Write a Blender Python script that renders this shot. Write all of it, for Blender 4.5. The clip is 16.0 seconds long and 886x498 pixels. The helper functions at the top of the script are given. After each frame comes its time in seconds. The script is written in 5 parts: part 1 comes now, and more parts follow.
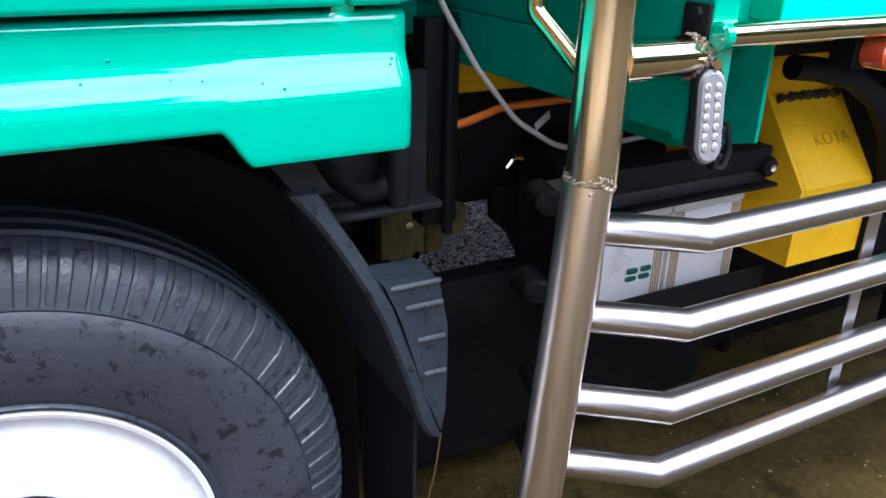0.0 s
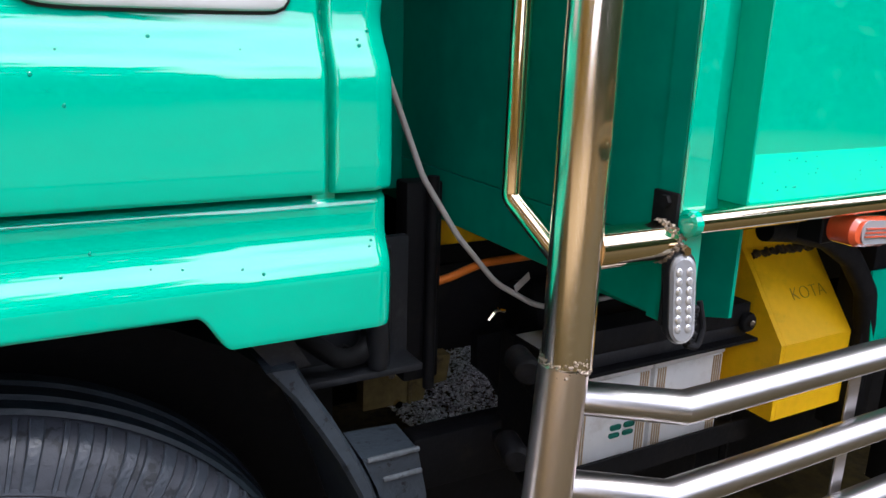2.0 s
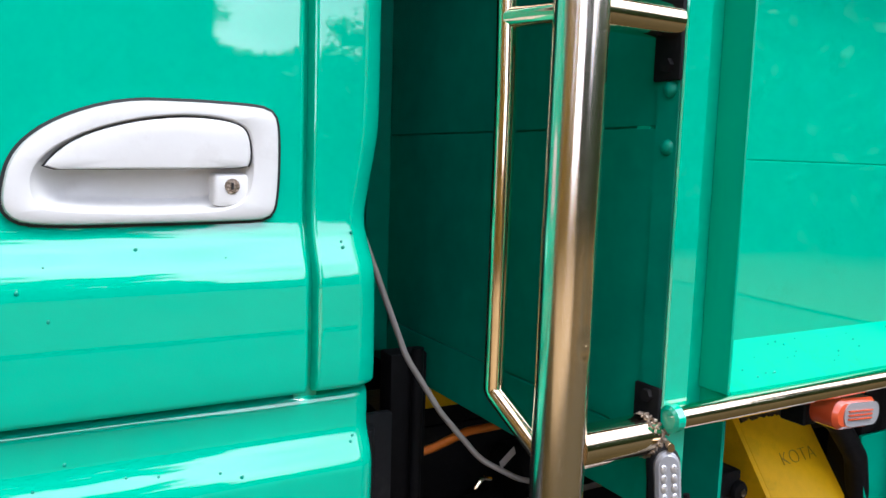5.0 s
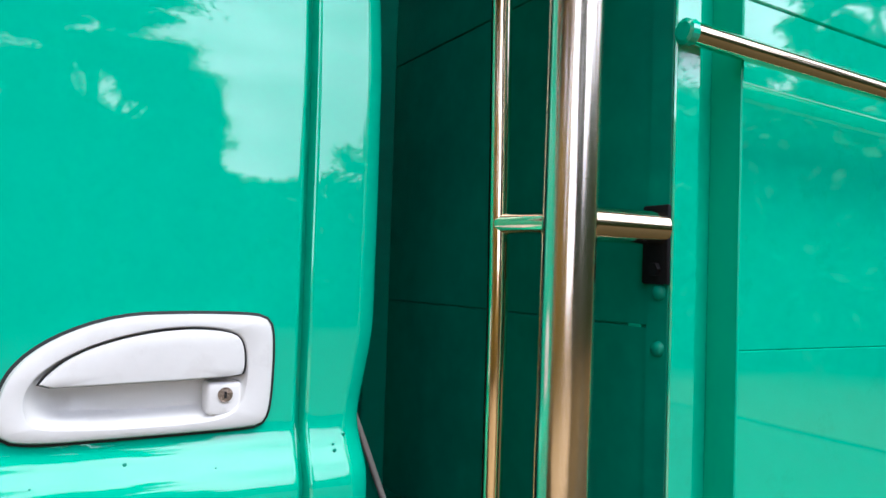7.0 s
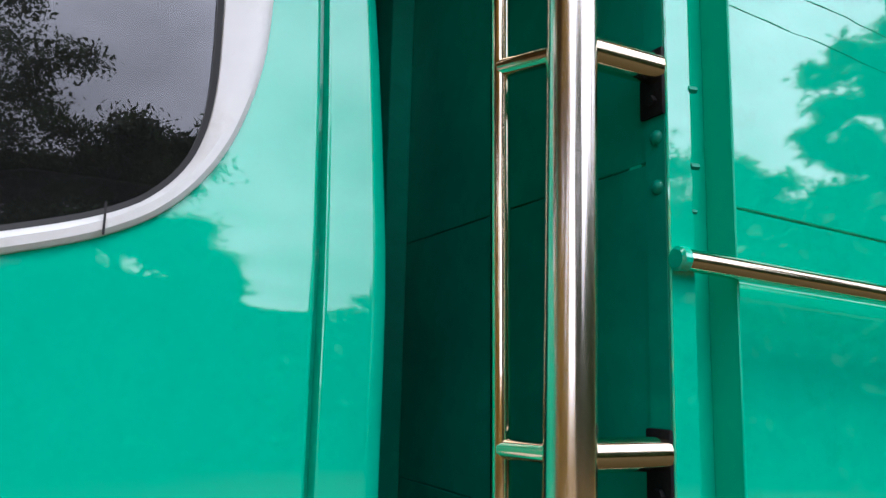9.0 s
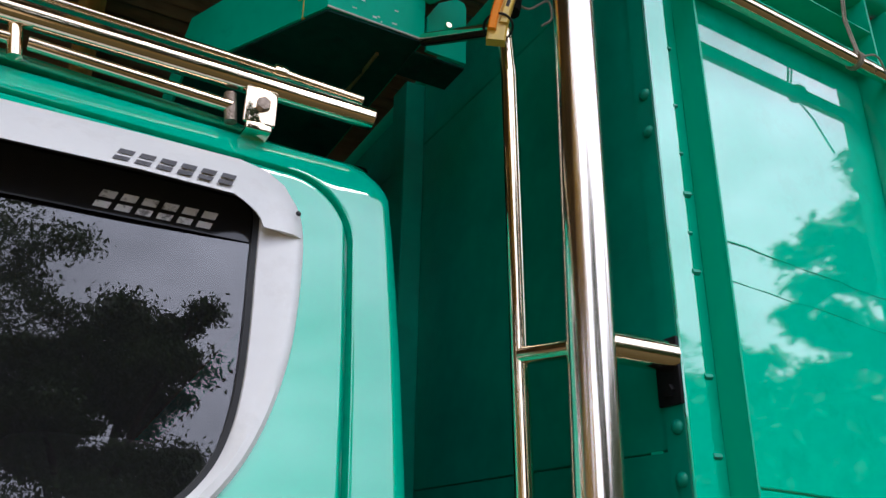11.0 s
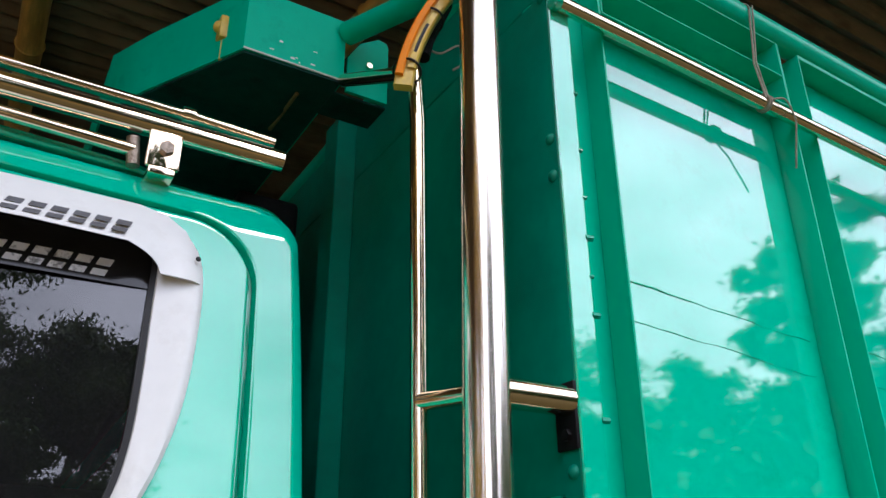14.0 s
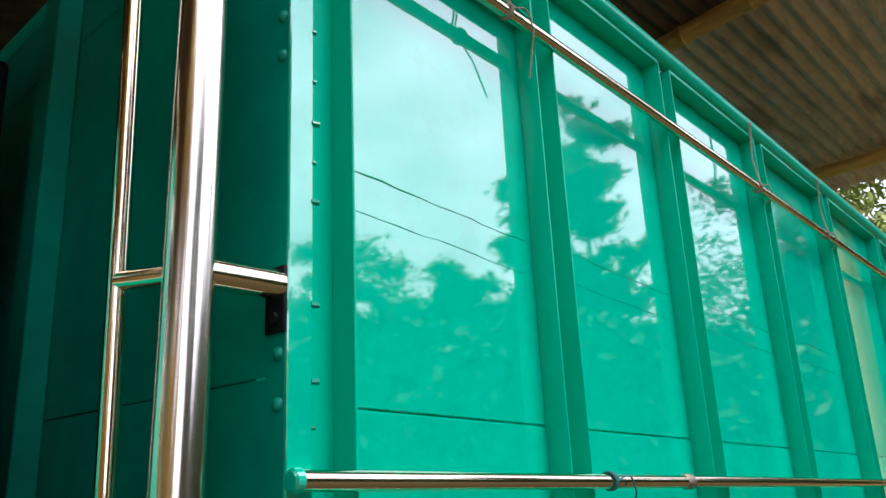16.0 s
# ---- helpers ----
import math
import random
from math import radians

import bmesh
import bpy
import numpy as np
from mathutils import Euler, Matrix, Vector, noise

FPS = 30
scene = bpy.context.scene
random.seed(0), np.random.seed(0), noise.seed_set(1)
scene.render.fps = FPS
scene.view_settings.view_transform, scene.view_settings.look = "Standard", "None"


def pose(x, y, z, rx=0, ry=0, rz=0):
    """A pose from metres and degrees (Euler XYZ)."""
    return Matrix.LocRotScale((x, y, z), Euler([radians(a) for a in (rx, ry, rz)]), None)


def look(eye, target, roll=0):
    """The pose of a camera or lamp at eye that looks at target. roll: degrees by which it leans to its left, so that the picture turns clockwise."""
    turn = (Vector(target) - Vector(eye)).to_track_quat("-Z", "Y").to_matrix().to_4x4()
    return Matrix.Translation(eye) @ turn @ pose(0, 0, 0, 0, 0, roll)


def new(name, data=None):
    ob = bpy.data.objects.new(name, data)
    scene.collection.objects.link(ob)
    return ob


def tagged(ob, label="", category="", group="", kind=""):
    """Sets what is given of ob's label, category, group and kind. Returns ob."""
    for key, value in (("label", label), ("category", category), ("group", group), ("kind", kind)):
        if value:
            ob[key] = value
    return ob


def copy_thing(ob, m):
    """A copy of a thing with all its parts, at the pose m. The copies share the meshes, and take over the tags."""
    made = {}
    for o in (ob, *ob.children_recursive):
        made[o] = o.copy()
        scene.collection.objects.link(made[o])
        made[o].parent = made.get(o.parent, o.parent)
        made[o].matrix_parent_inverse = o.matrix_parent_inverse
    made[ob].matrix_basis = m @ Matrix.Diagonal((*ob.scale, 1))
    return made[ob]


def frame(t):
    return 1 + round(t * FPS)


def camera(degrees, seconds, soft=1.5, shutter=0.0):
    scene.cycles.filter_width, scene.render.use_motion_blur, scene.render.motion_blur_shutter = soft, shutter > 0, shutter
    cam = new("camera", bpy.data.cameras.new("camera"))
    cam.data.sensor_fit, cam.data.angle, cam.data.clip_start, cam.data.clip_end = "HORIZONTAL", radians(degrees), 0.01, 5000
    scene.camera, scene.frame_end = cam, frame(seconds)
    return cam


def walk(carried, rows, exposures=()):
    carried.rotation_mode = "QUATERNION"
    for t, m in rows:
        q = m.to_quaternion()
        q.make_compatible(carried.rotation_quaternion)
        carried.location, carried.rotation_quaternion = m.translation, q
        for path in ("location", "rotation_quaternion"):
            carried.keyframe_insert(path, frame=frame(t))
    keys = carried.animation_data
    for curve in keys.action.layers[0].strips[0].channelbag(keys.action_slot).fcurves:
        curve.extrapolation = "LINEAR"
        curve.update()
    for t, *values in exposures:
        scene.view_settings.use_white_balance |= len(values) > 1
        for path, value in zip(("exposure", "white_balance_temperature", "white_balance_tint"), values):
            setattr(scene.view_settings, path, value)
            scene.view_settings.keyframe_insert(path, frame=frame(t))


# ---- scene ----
cam = camera(59.9, 16.0)
PATH = [
    (0, (-0.531, -0.717, 1.086), (0.347, 0.896, 0.294), 1.3),
    (0.5, (-0.526, -0.711, 1.101), (0.368, 0.922, 0.37), 1.5),
    (1, (-0.52, -0.706, 1.118), (0.384, 0.947, 0.447), 1.6),
    (1.5, (-0.516, -0.707, 1.138), (0.405, 0.965, 0.539), 1.7),
    (2, (-0.511, -0.706, 1.158), (0.426, 0.981, 0.63), 1.8),
    (2.5, (-0.508, -0.706, 1.175), (0.435, 0.993, 0.705), 1.7),
    (3, (-0.508, -0.706, 1.188), (0.442, 1.003, 0.767), 1.7),
    (3.2, (-0.507, -0.705, 1.194), (0.445, 1.006, 0.788), 1.7),
    (5.5, (-0.502, -0.702, 1.251), (0.481, 1.034, 1.115), 1.6),
    (6, (-0.501, -0.705, 1.27), (0.478, 1.038, 1.231), 1.5),
    (6.5, (-0.499, -0.71, 1.3), (0.475, 1.037, 1.291), 1.8),
    (7, (-0.499, -0.709, 1.326), (0.475, 1.037, 1.39), 1.8),
    (7.5, (-0.497, -0.715, 1.354), (0.451, 1.039, 1.512), 1.7),
    (8, (-0.49, -0.726, 1.37), (0.424, 1.038, 1.607), 1.7),
    (8.2, (-0.492, -0.729, 1.388), (0.422, 1.031, 1.645), 1.6),
    (10.3, (-0.529, -0.755, 1.526), (0.377, 0.932, 2.104), 1.3),
    (10.5, (-0.545, -0.754, 1.542), (0.368, 0.908, 2.18), 1.0),
    (11, (-0.556, -0.759, 1.566), (0.32, 0.87, 2.327), 1.0),
    (11.5, (-0.559, -0.776, 1.587), (0.274, 0.816, 2.466), 0.9),
    (12, (-0.564, -0.789, 1.6), (0.234, 0.754, 2.593), 0.9),
    (12.5, (-0.559, -0.789, 1.601), (0.225, 0.733, 2.635), 0.9),
    (13, (-0.538, -0.795, 1.594), (0.242, 0.729, 2.629), 1.1),
    (13.5, (-0.519, -0.799, 1.593), (0.323, 0.741, 2.552), 1.1),
    (14, (-0.496, -0.807, 1.588), (0.442, 0.758, 2.407), -0.2),
    (14.5, (-0.48, -0.814, 1.585), (0.578, 0.705, 2.342), -1.8),
    (15, (-0.466, -0.825, 1.587), (0.737, 0.621, 2.268), -2.7),
    (15.5, (-0.434, -0.833, 1.569), (0.876, 0.531, 2.219), -3.3),
    (16, (-0.434, -0.839, 1.574), (0.998, 0.44, 2.135), -2.7),
]
walk(cam, [(t, look(eye, target, roll)) for t, eye, target, roll in PATH], [(0, -0.33, 5500, 10), (1, -0.55, 5950, 10), (3, -0.74, 5950, 10), (7.5, -0.94, 5950, 10), (10.3, -1.2, 5950, 10), (11.5, -1.2, 5950, 10), (13.0, -0.98, 5950, 10), (15, -0.98, 5950, 10), (16, -0.98, 5950, 10)])

# ---- world, sun, exposure ----
world = bpy.data.worlds.new("sky")
scene.world = world
world.use_nodes = True
wn, wl = world.node_tree.nodes, world.node_tree.links
wn.clear()
SUN_EL, SUN_AZ = radians(61), radians(158)
sky = wn.new("ShaderNodeTexSky")
sky.sky_type = "NISHITA"
sky.sun_disc = False
sky.sun_elevation, sky.sun_rotation = SUN_EL, SUN_AZ
sky.dust_density, sky.air_density = 2.0, 1.0
coord = wn.new("ShaderNodeTexCoord")
stretch = wn.new("ShaderNodeMapping")
stretch.inputs["Scale"].default_value = (1.0, 1.0, 1.9)
cloud = wn.new("ShaderNodeTexNoise")
cloud.inputs["Scale"].default_value = 3.4
cloud.inputs["Detail"].default_value = 9.0
cloud.inputs["Roughness"].default_value = 0.58
ramp = wn.new("ShaderNodeValToRGB")
ramp.color_ramp.elements[0].position, ramp.color_ramp.elements[1].position = 0.36, 0.66
ramp.color_ramp.elements[0].color, ramp.color_ramp.elements[1].color = (0.58, 0.58, 0.58, 1), (1, 1, 1, 1)
mixc = wn.new("ShaderNodeMixRGB")
mixc.inputs["Color2"].default_value = (58.0, 57.5, 66.0, 1)
back = wn.new("ShaderNodeBackground")
back.inputs["Strength"].default_value = 0.1
out = wn.new("ShaderNodeOutputWorld")
wl.new(coord.outputs["Generated"], stretch.inputs["Vector"])
wl.new(stretch.outputs["Vector"], cloud.inputs["Vector"])
wl.new(cloud.outputs["Fac"], ramp.inputs["Fac"])
wl.new(ramp.outputs["Color"], mixc.inputs["Fac"])
wl.new(sky.outputs["Color"], mixc.inputs["Color1"])
wl.new(mixc.outputs["Color"], back.inputs["Color"])
wl.new(back.outputs["Background"], out.inputs["Surface"])

sun_data = bpy.data.lights.new("sun", "SUN")
sun_data.energy, sun_data.angle, sun_data.color = 5.0, radians(22), (1.0, 0.96, 0.9)
sun = new("sun", sun_data)
sun_dir = Vector((math.sin(SUN_AZ) * math.cos(SUN_EL), math.cos(SUN_AZ) * math.cos(SUN_EL), math.sin(SUN_EL)))
sun.matrix_world = look(sun_dir * 30, (0, 0, 0))


# ---- materials ----
def material(name, color, rough=0.5, metal=0.0, vary=0.12, scale=6.0, grain=60.0, bump=0.1, bump_scale=80.0,
             coat=0.0, dirt=None, dirt_amount=0.5, dirt_scale=9.0, stretch=(1, 1, 1), rough_vary=0.1, specular=0.5, coat_rough=0.03, piece=0.0, coat_ior=1.5, dirt_edge=(0.54, 0.62)):
    """Principled surface with colour drift at two scales, optional dirt in patches, and fine relief."""
    m = bpy.data.materials.new(name)
    m.use_nodes = True
    n, l = m.node_tree.nodes, m.node_tree.links
    b = n["Principled BSDF"]
    tc = n.new("ShaderNodeTexCoord")
    mp = n.new("ShaderNodeMapping")
    mp.inputs["Scale"].default_value = stretch
    l.new(tc.outputs["Object"], mp.inputs["Vector"])

    def noise_node(sc, detail):
        t = n.new("ShaderNodeTexNoise")
        t.inputs["Scale"].default_value, t.inputs["Detail"].default_value = sc, detail
        l.new(mp.outputs["Vector"], t.inputs["Vector"])
        return t

    big, fine = noise_node(scale, 4), noise_node(grain, 6)
    both = n.new("ShaderNodeMath")
    both.operation = "ADD"
    l.new(big.outputs["Fac"], both.inputs[0])
    l.new(fine.outputs["Fac"], both.inputs[1])
    span = n.new("ShaderNodeMapRange")
    span.inputs["From Min"].default_value, span.inputs["From Max"].default_value = 0.6, 1.4
    span.inputs["To Min"].default_value, span.inputs["To Max"].default_value = 1 - vary, 1 + vary
    l.new(both.outputs[0], span.inputs["Value"])
    tint = n.new("ShaderNodeVectorMath")
    tint.operation = "SCALE"
    tint.inputs[0].default_value = color[:3]
    l.new(span.outputs[0], tint.inputs["Scale"])
    socket = tint.outputs[0]
    if piece:
        info = n.new("ShaderNodeObjectInfo")
        pr = n.new("ShaderNodeMapRange")
        pr.inputs["To Min"].default_value, pr.inputs["To Max"].default_value = 1 - piece, 1 + piece
        l.new(info.outputs["Random"], pr.inputs["Value"])
        pv = n.new("ShaderNodeVectorMath")
        pv.operation = "SCALE"
        l.new(socket, pv.inputs[0])
        l.new(pr.outputs[0], pv.inputs["Scale"])
        socket = pv.outputs[0]
    if dirt:
        # patches with fairly crisp rims
        d = noise_node(dirt_scale, 8)
        d.inputs["Roughness"].default_value = 0.7
        dr = n.new("ShaderNodeMapRange")
        dr.inputs["From Min"].default_value, dr.inputs["From Max"].default_value = dirt_edge
        dr.inputs["To Max"].default_value = dirt_amount
        l.new(d.outputs["Fac"], dr.inputs["Value"])
        mx = n.new("ShaderNodeMixRGB")
        mx.inputs["Color2"].default_value = (*dirt, 1)
        l.new(dr.outputs[0], mx.inputs["Fac"])
        l.new(socket, mx.inputs["Color1"])
        socket = mx.outputs["Color"]
    l.new(socket, b.inputs["Base Color"])
    rr = n.new("ShaderNodeMapRange")
    rr.inputs["To Min"].default_value, rr.inputs["To Max"].default_value = max(0.0, rough - rough_vary), min(1.0, rough + rough_vary)
    l.new(big.outputs["Fac"], rr.inputs["Value"])
    l.new(rr.outputs[0], b.inputs["Roughness"])
    b.inputs["Metallic"].default_value = metal
    b.inputs["Specular IOR Level"].default_value = specular
    b.inputs["Coat Weight"].default_value = coat
    b.inputs["Coat Roughness"].default_value = coat_rough
    b.inputs["Coat IOR"].default_value = coat_ior
    if bump:
        bn = noise_node(bump_scale, 5)
        bp = n.new("ShaderNodeBump")
        bp.inputs["Strength"].default_value, bp.inputs["Distance"].default_value = bump, 0.004
        l.new(bn.outputs["Fac"], bp.inputs["Height"])
        l.new(bp.outputs["Normal"], b.inputs["Normal"])
        if coat:
            l.new(bp.outputs["Normal"], b.inputs["Coat Normal"])
    return m


PAINT = (0.004, 0.54, 0.338)
paint = material("green_paint", PAINT, 0.4, vary=0.04, scale=3, grain=40, bump=0.004, bump_scale=9, coat=1.0, rough_vary=0.05, specular=0.0, coat_rough=0.028, coat_ior=2.1)
body_paint = material("green_body_paint", (0.004, 0.54, 0.33), 0.42, vary=0.05, scale=2.5, grain=30, bump=0.012, bump_scale=5, coat=1.0, rough_vary=0.05, specular=0.0,
                      coat_rough=0.034, coat_ior=2.55, piece=0.03, dirt=(0.0, 0.42, 0.25), dirt_amount=0.3, dirt_scale=14)
dull_paint = material("dull_green_paint", (0.004, 0.50, 0.30), 0.5, vary=0.06, scale=5, grain=40, bump=0.03, bump_scale=12, coat=0.05, rough_vary=0.08, specular=0.1, coat_rough=0.2,
                      dirt=(0.0, 0.36, 0.22), dirt_amount=0.4, dirt_scale=16)
post_paint = material("brushed_green_enamel", (0.004, 0.50, 0.30), 0.45, vary=0.06, scale=4, grain=40, bump=0.03, bump_scale=14, coat=0.5, rough_vary=0.06, specular=0.1, coat_rough=0.16, coat_ior=1.5,
                      stretch=(1, 1, 0.2), dirt=(0.0, 0.40, 0.24), dirt_amount=0.3, dirt_scale=14)
# green darkened for the shade between cab and cargo body, in random patches
shaded_paint = material("shaded_green_paint", (0.004, 0.29, 0.18), 0.5, vary=0.10, scale=2.5, grain=30, bump=0.02, bump_scale=7, coat=0.30, rough_vary=0.08, specular=0.1, coat_rough=0.12,
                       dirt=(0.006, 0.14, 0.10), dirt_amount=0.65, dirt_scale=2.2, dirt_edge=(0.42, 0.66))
# the warm tint and brown streaks paint the reflected surroundings into the steel
steel = material("stainless_steel", (0.95, 0.855, 0.735), 0.18, 1.0, vary=0.06, scale=5, grain=120, bump=0.05, bump_scale=70, rough_vary=0.05, stretch=(1, 1, 0.02),
                 dirt=(0.52, 0.42, 0.32), dirt_amount=0.45, dirt_scale=30)
guard_steel = material("satin_steel", (0.58, 0.55, 0.54), 0.32, 1.0, vary=0.06, scale=6, grain=120, bump=0.04, bump_scale=60, rough_vary=0.07, stretch=(0.08, 1, 1),
                       dirt=(0.38, 0.33, 0.29), dirt_amount=0.4, dirt_scale=20)
worn_steel = material("worn_steel", (0.93, 0.81, 0.73), 0.32, 1.0, vary=0.08, scale=5, grain=120, bump=0.05, bump_scale=70, rough_vary=0.08, stretch=(1, 1, 0.04),
                      dirt=(0.50, 0.38, 0.30), dirt_amount=0.4, dirt_scale=26)
thin_steel = material("polished_steel", (0.86, 0.73, 0.54), 0.08, 1.0, vary=0.05, scale=6, grain=120, bump=0.03, bump_scale=30, rough_vary=0.04)
weld_steel = material("weld_bead", (0.36, 0.29, 0.23), 0.42, 0.9, vary=0.4, scale=60, grain=200, bump=0.8, bump_scale=220)
white_paint = material("white_plastic", (0.76, 0.76, 0.74), 0.35, vary=0.03, scale=8, grain=60, bump=0.03, bump_scale=90, coat=0.3, dirt=(0.55, 0.52, 0.48), dirt_amount=0.14, dirt_scale=22)
rim_paint = material("white_rim_paint", (0.82, 0.82, 0.83), 0.4, vary=0.03, scale=8, grain=60, bump=0.03, bump_scale=60, dirt=(0.45, 0.42, 0.38), dirt_amount=0.3, dirt_scale=18)
rubber = material("tyre_rubber", (0.035, 0.038, 0.047), 0.5, vary=0.2, scale=7, grain=70, bump=0.25, bump_scale=120, dirt=(0.006, 0.008, 0.010), dirt_amount=0.92, dirt_scale=40, dirt_edge=(0.566, 0.576))
tread_rubber = material("tread_rubber", (0.034, 0.040, 0.050), 0.36, vary=0.25, scale=14, grain=60, bump=0.3, bump_scale=140, dirt=(0.006, 0.008, 0.010), dirt_amount=0.9, dirt_scale=44, dirt_edge=(0.575, 0.59))
# tread rubber, with the shade under the wheel arch put into its colour
shaded_tread = material("shaded_tread_rubber", (0.006, 0.012, 0.017), 0.5, vary=0.3, scale=12, grain=70, bump=0.25, bump_scale=120)
plastic = material("black_plastic", (0.014, 0.015, 0.018), 0.48, vary=0.2, scale=12, grain=90, bump=0.15, bump_scale=140, dirt=(0.04, 0.04, 0.042), dirt_amount=0.5, specular=0.35)
black_steel = material("black_frame_steel", (0.007, 0.007, 0.008), 0.6, vary=0.3, scale=10, grain=60, bump=0.2, bump_scale=90, dirt=(0.018, 0.015, 0.012), dirt_amount=0.5, specular=0.15)
seal = material("rubber_seal", (0.010, 0.010, 0.011), 0.6, vary=0.1, bump=0.0)
rusty = material("rusty_metal", (0.17, 0.125, 0.045), 0.7, 0.2, vary=0.4, scale=14, grain=70, bump=0.4, bump_scale=120, dirt=(0.03, 0.022, 0.016), dirt_amount=0.8)
yellow = material("yellow_paint", (0.95, 0.54, 0.003), 0.42, vary=0.08, scale=7, grain=60, bump=0.06, bump_scale=50, specular=0.2, dirt=(0.55, 0.33, 0.01), dirt_amount=0.25, dirt_scale=12)
battery_white = material("battery_casing", (0.72, 0.71, 0.68), 0.45, vary=0.05, scale=10, grain=50, bump=0.05, dirt=(0.45, 0.40, 0.33), dirt_amount=0.4)
battery_stripe = material("battery_stripe", (0.42, 0.30, 0.16), 0.5, vary=0.1, bump=0.0)
logo_green = material("logo_green", (0.0, 0.13, 0.09), 0.5, vary=0.05, bump=0.0)
decal_dark = material("dark_lettering", (0.10, 0.10, 0.11), 0.4, vary=0.2, scale=50, bump=0.0)
pencil = material("faint_handwriting", (0.40, 0.25, 0.02), 0.6, vary=0.4, scale=90, bump=0.0)
decal_light = material("light_lettering", (0.62, 0.62, 0.62), 0.4, vary=0.15, scale=50, bump=0.0, dirt=(0.05, 0.05, 0.05), dirt_amount=0.8, dirt_scale=60)
film = material("black_film", (0.006, 0.006, 0.007), 0.12, vary=0.1, bump=0.0)
cable_grey = material("grey_hose", (0.38, 0.35, 0.32), 0.4, vary=0.1, bump=0.05)
cable_orange = material("orange_hose", (0.75, 0.19, 0.02), 0.4, vary=0.1, bump=0.05)
cord = material("twine", (0.30, 0.27, 0.21), 0.8, vary=0.3, scale=60, grain=200, bump=0.6, bump_scale=300)
green_cord = material("green_rope", (0.02, 0.16, 0.15), 0.7, vary=0.3, scale=60, grain=200, bump=0.5, bump_scale=300)
lens_white = material("clear_led_lens", (0.34, 0.345, 0.36), 0.2, vary=0.05, bump=0.1, bump_scale=200, coat=1.0)
led_dot = material("led_reflector", (0.78, 0.78, 0.81), 0.15, 0.6, vary=0.03, bump=0.0, coat=1.0)
lens_red = material("red_orange_lens", (0.75, 0.10, 0.03), 0.2, vary=0.1, bump=0.1, bump_scale=120, coat=1.0)
lens_amber = material("orange_reflector", (0.80, 0.24, 0.004), 0.4, vary=0.1, bump=0.1, bump_scale=150, specular=0.15)
dark_underside = material("shaded_underside", (0.005, 0.045, 0.037), 0.7, vary=0.3, scale=6, grain=50, bump=0.1, specular=0.15, dirt=(0.012, 0.016, 0.013), dirt_amount=0.6)
lamp_body = material("yellowed_lamp_body", (0.66, 0.46, 0.07), 0.35, vary=0.2, scale=30, bump=0.1)
bamboo = material("bamboo", (0.90, 0.56, 0.17), 0.5, vary=0.25, scale=5, grain=40, bump=0.2, bump_scale=60, stretch=(1, 0.15, 1), dirt=(0.42, 0.23, 0.07), dirt_amount=0.5)
dark_iron = material("shaded_roof_iron", (0.17, 0.12, 0.078), 0.6, 0.1, vary=0.45, scale=3, grain=40, bump=0.15, bump_scale=60, stretch=(0.25, 1, 1),
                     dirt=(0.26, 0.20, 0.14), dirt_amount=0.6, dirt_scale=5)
roof_iron = material("lit_roof_iron", (0.74, 0.62, 0.51), 0.65, 0.1, vary=0.4, scale=3, grain=40, bump=0.15, bump_scale=60, stretch=(0.25, 1, 1),
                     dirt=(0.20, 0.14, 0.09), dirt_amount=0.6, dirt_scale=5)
mud = material("wet_earth", (0.052, 0.037, 0.010), 0.72, vary=0.55, scale=6, grain=50, bump=1.0, bump_scale=34, dirt=(0.022, 0.016, 0.005), dirt_amount=0.9, dirt_scale=7, rough_vary=0.2, specular=0.12)
pebble = material("pebbles", (0.20, 0.14, 0.075), 0.6, vary=0.6, scale=20, grain=90, bump=0.3)
pale_earth = material("pale_earth", (0.35, 0.245, 0.12), 0.85, vary=0.35, scale=0.9, grain=14, bump=0.5, bump_scale=12, dirt=(0.24, 0.16, 0.05), dirt_amount=0.7, dirt_scale=0.7)
dark_earth = material("dark_earth", (0.075, 0.046, 0.009), 0.85, vary=0.35, scale=0.9, grain=14, bump=0.5, bump_scale=12, specular=0.15, dirt=(0.05, 0.03, 0.007), dirt_amount=0.7, dirt_scale=0.7)
stone = material("gravel", (0.80, 0.80, 0.82), 0.5, vary=0.95, scale=90, grain=90, bump=0.4, bump_scale=90)
dusty_plastic = material("dusty_plastic", (0.034, 0.043, 0.054), 0.36, vary=0.2, scale=12, grain=90, bump=0.2, bump_scale=120, dirt=(0.005, 0.006, 0.008), dirt_amount=0.9, dirt_scale=62, dirt_edge=(0.585, 0.598))
scuffed = material("scuffed_plastic", (0.10, 0.11, 0.12), 0.5, vary=0.4, scale=60, grain=200, bump=0.2, dirt=(0.04, 0.04, 0.045), dirt_amount=0.8, dirt_scale=60)
wall_mat = material("shed_wall_boards", (0.06, 0.05, 0.04), 0.8, vary=0.3, scale=3, grain=40, bump=0.3, bump_scale=40)
pale_boards = material("brown_wall_boards", (0.40, 0.29, 0.16), 0.8, vary=0.3, scale=3, grain=40, bump=0.3, bump_scale=40)
leaf = material("foliage", (0.058, 0.102, 0.028), 0.5, vary=0.45, scale=1.3, grain=9, bump=0.0)
yellow_leaf = material("yellow_green_foliage", (0.52, 0.37, 0.07), 0.5, vary=0.5, scale=0.8, grain=9, bump=0.0)
# backlight through these leaves is put into their brighter colour
sunny_leaf = material("sunlit_foliage", (0.26, 0.30, 0.05), 0.5, vary=0.5, scale=0.8, grain=9, bump=0.0)
